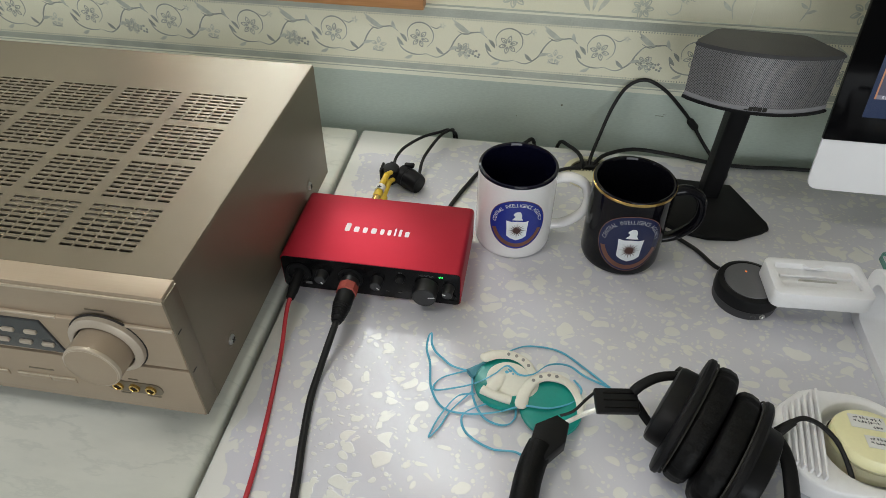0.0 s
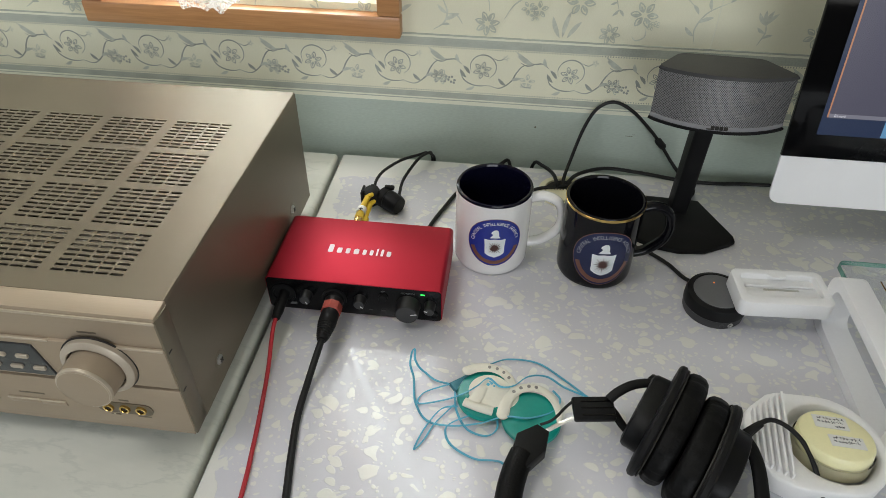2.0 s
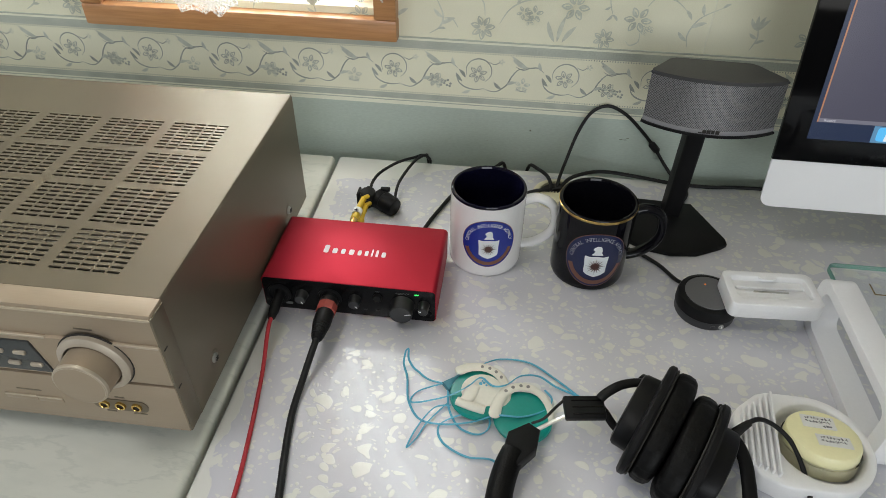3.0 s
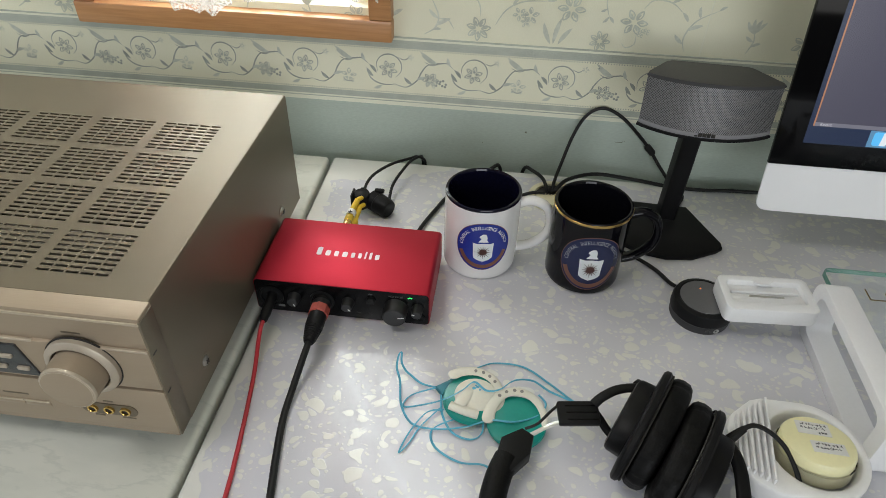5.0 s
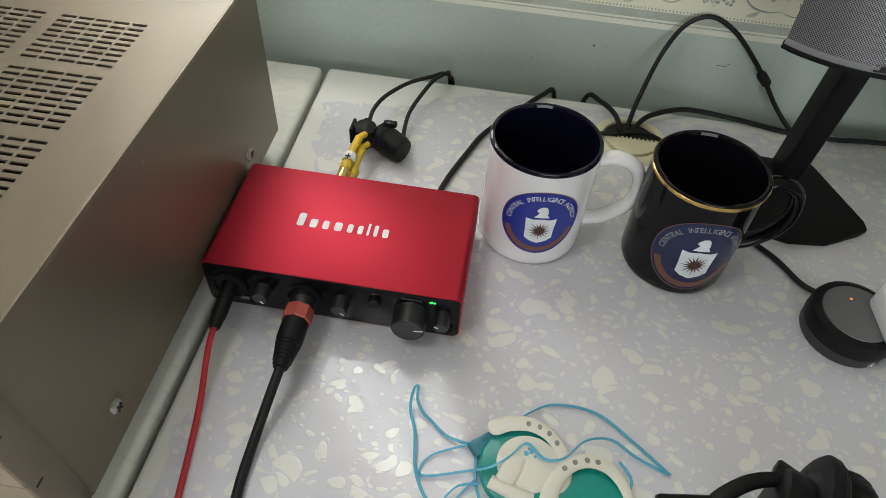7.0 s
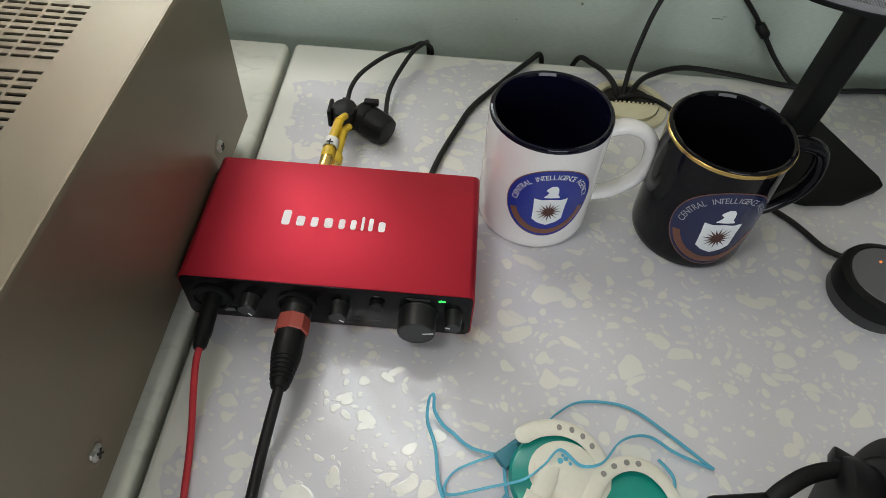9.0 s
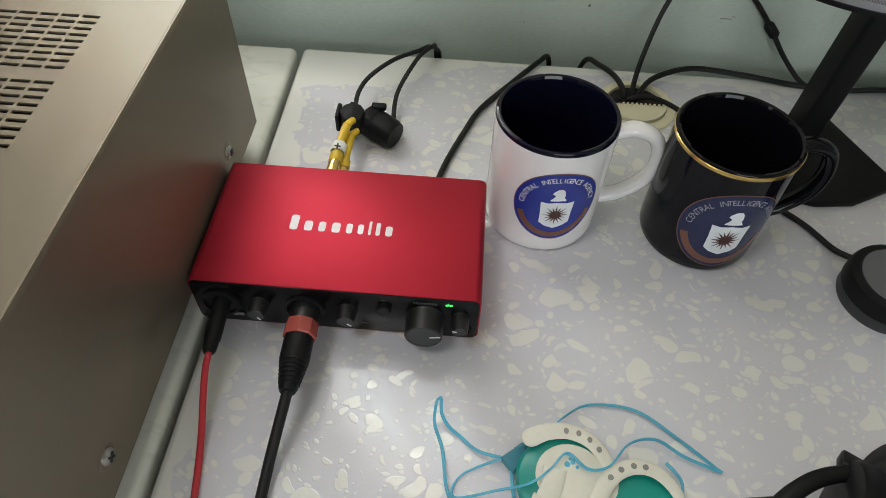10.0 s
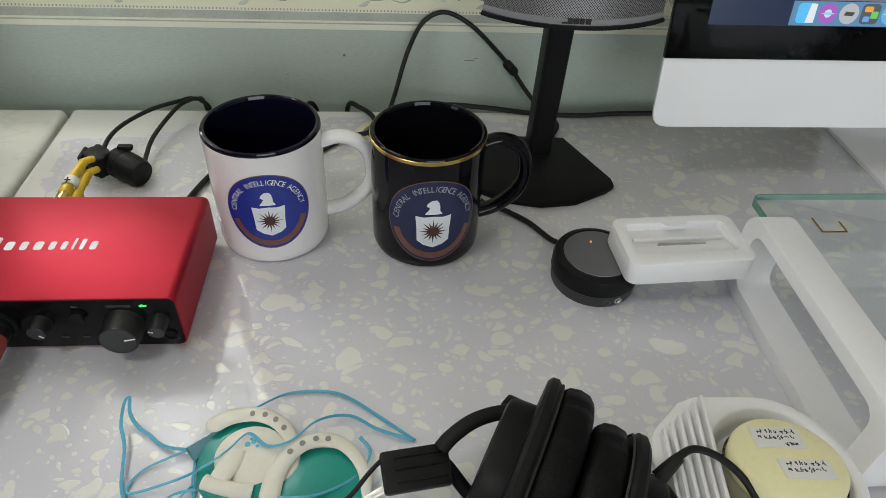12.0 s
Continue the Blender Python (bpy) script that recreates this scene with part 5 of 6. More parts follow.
# ---- all-in-one computer ----
def computer():
    c = thing("all_in_one_computer", (0.340, 0.166, DESK), "silver all-in-one computer with black glass front and lit screen", "computer", turn=0)
    W, z0, z1, z2 = 0.65, 0.061, 0.116, 0.516
    tilt = Matrix.Translation((0, 0, z0)) @ pose(0, 0, 0, -10.5) @ Matrix.Translation((0, 0, -z0))

    def up(bm):
        bm.transform(tilt)
        return bm

    body = prism([(0.012, z0)] + [(x, z) for x, z in ((0.0075, z0 + 0.0006), (0.0040, z0 + 0.0025), (0.0015, z0 + 0.0055), (0.0003, z0 + 0.009), (0.0, z0 + 0.013), (0.0, z2 - 0.01), (0.01, z2), (W - 0.01, z2), (W, z2 - 0.01), (W, z0 + 0.013), (W - 0.0015, z0 + 0.0055), (W - 0.004, z0 + 0.0025), (W - 0.0075, z0 + 0.0006), (W - 0.012, z0))], 0.0, 0.003, 0.0006, m=Matrix.Translation((0, 0.003, 0)) @ FRONT)
    part("case_front", up(body), M_ALU, c, "silver aluminium chin and rim")
    back = lathe([(0, 0.0)] + [(0.32 * math.cos(t), 0.035 * math.sin(t)) for t in np.linspace(0, math.pi / 2, 8)][::-1], 40, m=Matrix.Translation((W / 2, 0.0032, (z0 + z2) / 2 + 0.02)) @ pose(0, 0, 0, -90) @ Matrix.Diagonal((1, 0.6, 1, 1)))
    part("case_back", up(back), M_ALU, c)
    glass = part("screen_glass", up(box((-0.0004, -0.0018, z1), (W + 0.0004, 0.0036, z2 + 0.0004), 0.0004)), M_SCREEN, c, "black glass screen border")
    L, Bm, Rr, T = 0.0270, z1 + 0.0255, W - 0.021, z2 - 0.022

    def lit(name, x0, x1, a, b, lift, mat, lab):
        part(name, up(box((x0, -0.0019 - lift, a), (x1, -0.0017 - lift, b))), mat, glass, lab)

    lit("picture", L, Rr, Bm, T, 0.0, glowing("dark_blue_picture", (0.007, 0.018, 0.055), 1.0), "dark blue desktop picture")
    lit("app_window", L + 0.006, Rr, Bm + 0.0185, T, 0.0002, glowing("slate_window", (0.062, 0.060, 0.092), 1.0), "slate grey program window")
    lit("window_edge", L + 0.0045, L + 0.006, Bm + 0.0185, T, 0.0002, glowing("orange_edge", (0.5, 0.23, 0.12), 0.8), "orange window edge")
    lit("status_bar", L + 0.006, Rr, Bm + 0.0185, Bm + 0.0225, 0.0003, glowing("grey_bar", (0.16, 0.16, 0.20), 1.0), "grey status bar")
    lit("dock_bar", L + 0.062, Rr - 0.062, Bm + 0.0005, Bm + 0.0180, 0.0003, glowing("pale_blue_bar", (0.10, 0.25, 0.42), 1.0), "pale blue launcher bar")
    hues = ((0.1, 0.5, 0.9), (0.35, 0.12, 0.5), (0.45, 0.47, 0.5), (0.08, 0.1, 0.12), (0.1, 0.45, 0.85), (0.7, 0.5, 0.1), (0.2, 0.6, 0.2), (0.7, 0.15, 0.1))
    for k, h in enumerate(hues):
        x = L + 0.0655 + 0.0167 * k
        shape = circle(0.0075, 24, x + 0.008, Bm + 0.0095) if k in (1, 2, 4) else rounded(0.0145, 0.0145, 0.003, 4, x + 0.008, Bm + 0.0095)
        part("icon", up(prism(shape, 0, 0.0002, m=Matrix.Translation((0, -0.0023, 0)) @ FRONT)), glowing("icon_colour", h, 1.0), glass, "plain coloured icon")
        cx, cz = x + 0.008, Bm + 0.0095
        marks = {0: (([(cx + 0.0005, cz - 0.0068), (cx + 0.0068, cz - 0.0068), (cx + 0.0068, cz + 0.0068), (cx + 0.002, cz + 0.0068)], (0.75, 0.80, 0.85)),),
                 1: ((circle(0.0030, 10, cx, cz), (0.75, 0.65, 0.85)), (circle(0.0055, 4, cx, cz, 0.22), (0.25, 0.65, 0.8))),
                 2: ((circle(0.0050, 4, cx, cz, 0.4, 0.6), (0.06, 0.06, 0.07)),),
                 3: ((rounded(0.0065, 0.004, 0.0008, 3, cx - 0.002, cz + 0.0035), (0.8, 0.35, 0.08)), (rounded(0.0055, 0.005, 0.0008, 3, cx + 0.0032, cz - 0.0005), (0.15, 0.6, 0.12)), (rounded(0.005, 0.004, 0.0008, 3, cx - 0.0028, cz - 0.0035), (0.15, 0.35, 0.8))),
                 4: ((circle(0.0060, 4, cx, cz, 0.2), (0.8, 0.82, 0.85)), (circle(0.0035, 3, cx + 0.0018, cz, 0.35), (0.75, 0.1, 0.08)))}
        for n, (shape, tint) in enumerate(marks.get(k, ())):
            part("icon_mark", up(prism(shape, 0, 0.0002, m=Matrix.Translation((0, -0.0026 - 0.0003 * n, 0)) @ FRONT)), glowing("icon_tint", tint, 1.0), glass, "plain icon shape")
    lettering("Revert", 0.0042, tilt @ Matrix.Translation((L + 0.0165, -0.0026, Bm + 0.0205)) @ FRONT, glowing("pale_words", (0.6, 0.6, 0.65), 1.0), "screen_words", glass)
    # foot: flat aluminium plate with a neck rising at the back
    part("foot", box((0.2265, -0.095, 0.0), (0.4265, 0.105, 0.0048), 0.0012), M_ALU, c, "flat aluminium foot")
    neck = bmesh.new()
    rows = []
    for y, z, t in ((0.100, 0.004, 0.009), (0.103, 0.02, 0.008), (0.097, 0.07, 0.007), (0.083, 0.14, 0.007), (0.064, 0.21, 0.007)):
        rows.append([neck.verts.new((x, y + d, z)) for x, d in ((0.2285, -t / 2), (0.4245, -t / 2), (0.4245, t / 2), (0.2285, t / 2))])
    for p, q in zip(rows, rows[1:]):
        for i in range(4):
            neck.faces.new((p[i], p[(i + 1) % 4], q[(i + 1) % 4], q[i]))
    neck.faces.new(rows[0][::-1])
    neck.faces.new(rows[-1])
    part("neck", neck, M_ALU, c, "bent aluminium neck")


computer()


# ---- headphones ----
def headphones():
    spot, turn = (0.191, -0.118, DESK), -27.0
    low = 0.78  # the oval cups lie on their long side
    h = thing("headphones", spot, "black padded studio headphones lying on the desk", "headphones", turn=turn)
    along = pose(0, 0, 0, 0, 95, 0)  # turns a lathe's z into the cups' common axis, x

    def cup(x, y, z, side, grow):
        m = Matrix.Translation((x, y, z)) @ along @ Matrix.Diagonal((grow, grow * 1.2, side * 1.1, 1))
        c = part("ear_cup", lathe([(0, 0.0205), (0.025, 0.0205), (0.0290, 0.0195), (0.0305, 0.0172), (0.0310, 0.0075), (0.0385, 0.0065)], 56, m=m), M_BLACK, h, "black ear cup housing")
        part("plate", lathe([(0.036, 0.0072), (0.0445, 0.0068), (0.0466, 0.0052), (0.0468, 0.0020), (0.0450, 0.0004), (0.034, 0.0004)], 64, m=m), M_BLACK_MATT, c, "thin black cup plate")
        pad = bmesh.new()
        rows = []
        n, sides = 96, 14
        for i in range(n):
            t = 2 * math.pi * i / n
            row = []
            for k in range(sides):
                a = 2 * math.pi * k / sides
                crease = 1 + 0.017 * max(0, math.cos(a)) * (math.sin(t * 19) * 0.6 + 0.5 * math.sin(t * 31 + 1))
                r, w = 0.0335 + 0.0117 * math.copysign(abs(math.cos(a)) ** 0.75, math.cos(a)), -0.0088 + 0.0092 * math.copysign(abs(math.sin(a)) ** 0.75, math.sin(a))
                row.append(pad.verts.new(m @ Vector((r * crease * math.cos(t), r * crease * math.sin(t), w))))
            rows.append(row)
        for i in range(n):
            for k in range(sides):
                pad.faces.new((rows[i][k], rows[(i + 1) % n][k], rows[(i + 1) % n][(k + 1) % sides], rows[i][(k + 1) % sides]))
        part("ear_pad", pad, M_LEATHER, c, "creased black leatherette ear pad", 180)
        part("pad_seam", lathe([(0.0447, 0.0002), (0.0455, -0.0004), (0.0447, -0.0012)], 64, m=m), M_DARK_IN, c)
        return c

    cup(0.0, -0.009, 0.0475, -1, 1.0)
    cup(0.0405, -0.0195, 0.0450, 1, 0.96)
    inv = (Matrix.Translation(spot) @ pose(0, 0, 0, 0, 0, turn)).inverted()

    def here(pts):
        return [inv @ Vector((x, y, DESK + z)) for x, y, z in pts]

    # yoke of the free side: fork, pivot blocks and slider
    block = box((-0.009, -0.007, -0.0045), (0.009, 0.007, 0.0045), 0.0018)
    block.transform(inv @ Matrix.Translation((0.188, -0.089, DESK + 0.0490)) @ pose(0, 0, 0, -35, 0, -32))
    part("pivot_block", block, M_BLACK, h)
    part("yoke", tube(here([(0.146, -0.108, 0.045), (0.152, -0.1035, 0.050), (0.163, -0.0975, 0.0545), (0.176, -0.094, 0.056), (0.192, -0.0935, 0.056)]), 0.0044, 12, 8, flat=0.75), M_BLACK, h, "black forked yoke")
    part("yoke", tube(here([(0.146, -0.112, 0.040), (0.151, -0.117, 0.036), (0.158, -0.125, 0.030), (0.166, -0.132, 0.027), (0.174, -0.139, 0.026)]), 0.0038, 12, 8, flat=0.8), M_BLACK, h, "black forked yoke")
    sl = box((-0.0165, -0.0108, -0.0042), (0.0180, 0.0108, 0.0042), 0.0018)
    at = inv @ Matrix.Translation((0.1325, -0.1160, DESK + 0.0385)) @ pose(0, 0, 0, 12, 0, 8)
    sl.transform(at)
    block = part("slider_block", sl, M_BLACK, h, "black slider block")
    for y in (-0.0065, 0.0, 0.0060):
        line = box((-0.010, y - 0.0005, 0.0038), (0.016, y + 0.0005, 0.0048), 0.0003)
        line.transform(at)
        part("rail", line, M_BLACK_GLOSS, block)
    part("steel_link", tube(here([(0.119, -0.124, 0.036), (0.107, -0.129, 0.031), (0.093, -0.137, 0.026)]), 0.0021, 8, flat=0.45), M_STEEL, h, "bare steel slider strip")
    part("lead", tube(here([(0.117, -0.110, 0.040), (0.110, -0.117, 0.038), (0.100, -0.128, 0.034), (0.090, -0.132, 0.030)]), 0.0013, 8), M_RUBBER, h, "thin black lead")
    hinge = prism([(-0.012, -0.020), (0.003, -0.024), (0.014, -0.004), (0.013, 0.014), (0.002, 0.018), (-0.012, 0.004)], -0.009, 0.009, 0.002)
    hinge.transform(inv @ Matrix.Translation((0.082, -0.148, DESK + 0.0210)) @ pose(0, 0, 0, 0, 0, -12))
    part("hinge", hinge, M_BLACK, h, "black folding hinge")
    band = tube(here([(0.0765, -0.157, 0.0205), (0.071, -0.173, 0.0200), (0.067, -0.195, 0.0190), (0.066, -0.225, 0.0185), (0.080, -0.270, 0.0185), (0.120, -0.308, 0.0185), (0.180, -0.314, 0.0185), (0.228, -0.290, 0.0185), (0.250, -0.245, 0.0190), (0.254, -0.205, 0.0200)]), 0.0105, 16, 8, flat=1.2)
    part("headband", band, M_LEATHER, h, "black padded headband", 180)
    part("yoke", tube(here([(0.254, -0.208, 0.0200), (0.257, -0.185, 0.024), (0.2585, -0.165, 0.030), (0.2575, -0.148, 0.037), (0.252, -0.134, 0.042), (0.240, -0.127, 0.044)]), 0.0058, 12, 8, flat=0.6), M_BLACK, h, "black forked yoke")
    part("strain_relief", tube(here([(0.252, -0.129, 0.046), (0.258, -0.125, 0.050), (0.264, -0.121, 0.0525)]), 0.0038, 10, ends=(1.15, 0.75)), M_RUBBER, h, "black strain relief")
    part("lead", tube(here([(0.262, -0.1215, 0.0520), (0.273, -0.117, 0.053), (0.286, -0.1215, 0.050), (0.298, -0.132, 0.041), (0.305, -0.150, 0.028), (0.307, -0.180, 0.014), (0.302, -0.22, 0.005), (0.29, -0.28, 0.003), (0.28, -0.36, 0.003), (0.25, -0.47, 0.003)]), 0.0021, 10), M_RUBBER, h, "black headphone lead")

    h.matrix_basis = Matrix.Translation((0.009, 0.005, 0)) @ h.matrix_basis @ Matrix.Diagonal((1, 1, low, 1))


headphones()


# ---- clip-on earphones with a tangled cable ----
def earphones():
    e = thing("clip_on_earphones", (0.05, -0.085, DESK), "teal and ivory clip-on earphones with a tangled light blue cable", "earphones")

    e.matrix_basis = Matrix.Translation((0.003, -0.002, 0)) @ e.matrix_basis @ Matrix.Diagonal((1, 1, 0.76, 1))

    def local(pts):
        return [(x - 0.05, y + 0.085, z - DESK) for x, y, z in pts]

    # first unit, back up: teal disc with an ivory swirl
    m = Matrix.Translation((0.0, -0.003, 0.0)) @ pose(0, 0, 0, 5, -3, 0)
    u1 = part("earpiece", lathe([(0, 0.001), (0.017, 0.001), (0.0245, 0.005), (0.0262, 0.009), (0.0245, 0.0135), (0.017, 0.0158), (0, 0.0166)], 48, m=m), M_TEAL, e, "round teal earpiece")
    part("ivory_cover", lathe([(0.0192, 0.0146), (0.0185, 0.0162), (0.012, 0.0182), (0, 0.0190)], 40, m=m @ Matrix.Translation((0.003, 0.002, 0)) @ Matrix.Diagonal((1.0, 0.92, 1, 1))), M_IVORY, u1, "ivory printed cover")
    for px, py, pr in ((0.0015, 0.0075, 0.0017), (0.0045, 0.0088, 0.0014), (0.0068, 0.0062, 0.0010), (-0.0035, 0.0040, 0.0012), (0.0030, 0.0105, 0.0009)):
        part("print", prism(circle(pr, 7, px, py), 0.0184, 0.0188, m=m), M_BLUE_CABLE, u1, "small blue print")

    def strap(points, r, first, last):
        """A flat rubber band with a round free end."""
        band = tube(points, r, 12, 8, flat=0.42, ends=(first, last))
        k = r * first
        return lathe([(0, -k), (0.5 * k, -0.87 * k), (0.87 * k, -0.5 * k), (k, 0), (0.87 * k, 0.5 * k), (0.5 * k, 0.87 * k), (0, k)], 18, bm=band, m=Matrix.Translation(points[0]) @ Matrix.Diagonal((1, 1, 0.42, 1)))

    # ear hook: flat band with holes, running round the disc
    hook = [(-0.019, 0.0165, 0.0185), (-0.010, 0.0205, 0.0195), (0.003, 0.0215, 0.0195), (0.015, 0.0165, 0.0185), (0.0225, 0.006, 0.0165), (0.0245, -0.008, 0.014), (0.019, -0.019, 0.012), (0.010, -0.0235, 0.0115)]
    hk = part("ear_hook", strap(hook, 0.0046, 1.15, 0.7), M_IVORY, u1, "ivory rubber ear hook")
    for x, y, z in ((0.0005, 0.0213, 0.0213), (0.0075, 0.0205, 0.0210), (0.0135, 0.0175, 0.0203), (0.0185, 0.0125, 0.0196)):
        part("hook_hole", lathe([(0.0015, 0.0), (0.0014, 0.0004), (0, 0.0004)], 14, m=Matrix.Translation((x, y, z)) @ Matrix.Diagonal((1, 1.2, 1, 1))), M_HOLE, hk)
    part("hinge_tail", tube([(0.006, -0.0225, 0.014), (-0.003, -0.0215, 0.0155), (-0.011, -0.0195, 0.016), (-0.019, -0.0165, 0.016)], 0.0042, 12, 6), M_IVORY, u1, "ivory hinge barrel")
    part("clip_neck", tube([(-0.006, 0.0, 0.0180), (-0.008, -0.009, 0.0178), (-0.012, -0.017, 0.017)], 0.0064, 14, 6, flat=0.45, ends=(1.1, 0.8)), M_IVORY, u1, "ivory clip neck")
    # second unit, lying the other way round
    m2 = Matrix.Translation((0.0395, -0.0215, 0.0)) @ pose(0, 0, 0, 6, 2, 0)
    u2 = part("earpiece", lathe([(0, 0.001), (0.017, 0.001), (0.0245, 0.004), (0.0262, 0.0075), (0.0252, 0.0105), (0.021, 0.0125), (0.010, 0.0140), (0, 0.0142)], 48, m=m2), M_TEAL, e, "round teal earpiece")
    hook2 = [(0.0150, -0.0245, 0.014), (0.0175, -0.012, 0.0165), (0.025, -0.001, 0.018), (0.036, 0.0045, 0.0185), (0.048, 0.0035, 0.0175), (0.0575, -0.004, 0.0155), (0.063, -0.015, 0.013), (0.0635, -0.026, 0.010)]
    hk2 = part("ear_hook", strap(hook2, 0.0050, 1.1, 0.55), M_IVORY, u2, "ivory rubber ear hook")
    for x, y, z in ((0.0235, -0.0025, 0.0199), (0.0295, 0.0020, 0.0204), (0.0365, 0.0045, 0.0206), (0.043, 0.0045, 0.0200)):
        part("hook_hole", lathe([(0.0015, 0.0), (0.0014, 0.0004), (0, 0.0004)], 14, m=Matrix.Translation((x, y, z)) @ Matrix.Diagonal((1.1, 1.1, 1, 1))), M_HOLE, hk2)
    part("plug", prism([(-0.007, -0.0055), (0.004, -0.0050), (0.007, -0.0030), (0.007, 0.0030), (0.004, 0.0050), (-0.007, 0.0055)], 0.0, 0.008, 0.0018, m=Matrix.Translation((-0.026, 0.008, 0.0)) @ pose(0, 0, 0, 0, 0, 40)), M_BLUE_DARK, e, "dull blue moulded plug")
    part("relief", tube([(-0.0255, 0.0125, 0.004), (-0.019, 0.0175, 0.006), (-0.014, 0.0195, 0.008)], 0.0022, 10, ends=(1.2, 0.7)), M_BLUE_DARK, e)
    D = DESK
    runs = (
        ((0.023, -0.078, D + .004), (0.003, -0.0745, D + .003), (-0.0085, -0.066, D + .002), (-0.0150, -0.062, D + .005), (-0.0198, -0.056, D + .010), (-0.0208, -0.0495, D + .016), (-0.0222, -0.0485, D + .0165), (-0.0236, -0.052, D + .014), (-0.0234, -0.062, D + .008), (-0.018, -0.076, D + .006), (-0.013, -0.100, D + .003), (0.0, -0.118, D + .002), (0.022, -0.121, D + .003), (0.046, -0.117, D + .006), (0.066, -0.112, D + .014), (0.088, -0.112, D + .0165), (0.108, -0.100, D + .012), (0.115, -0.084, D + .006), (0.109, -0.072, D + .002)),
        ((0.042, -0.062, D + .012), (0.052, -0.050, D + .006), (0.068, -0.0400, D + .002), (0.095, -0.0415, D + .002), (0.119, -0.058, D + .002), (0.1365, -0.0725, D + .002), (0.1385, -0.0745, D + .002), (0.119, -0.068, D + .004), (0.103, -0.061, D + .009), (0.086, -0.067, D + .016), (0.073, -0.082, D + .021), (0.061, -0.085, D + .0215), (0.050, -0.077, D + .0215), (0.041, -0.086, D + .021), (0.030, -0.094, D + .018), (0.014, -0.096, D + .006), (-0.01, -0.101, D + .002), (-0.006, -0.088, D + .002), (0.018, -0.077, D + .005)),
        ((0.058, -0.103, D + .012), (0.061, -0.118, D + .003), (0.052, -0.127, D + .002), (0.035, -0.122, D + .002), (0.024, -0.104, D + .003), (0.021, -0.084, D + .004)),
        ((0.022, -0.099, D + .004), (0.007, -0.120, D + .002), (0.0, -0.137, D + .002), (-0.007, -0.147, D + .002), (-0.001, -0.127, D + .004), (0.011, -0.106, D + .005), (0.025, -0.101, D + .004)),
        ((0.046, -0.106, D + .008), (0.022, -0.118, D + .004), (0.017, -0.127, D + .002), (0.024, -0.140, D + .002), (0.044, -0.150, D + .002), (0.066, -0.151, D + .003), (0.078, -0.165, D + .002)),
    )
    for pts in runs:
        part("cable", tube(local(pts), 0.00058, 8, 8), M_BLUE_CABLE, e, "thin light blue cable")
        part("cable", tube([(x + 0.0007, y + 0.0007, z + 0.0002) for x, y, z in local(pts)], 0.00055, 8, 8), M_BLUE_CABLE, e)


earphones()


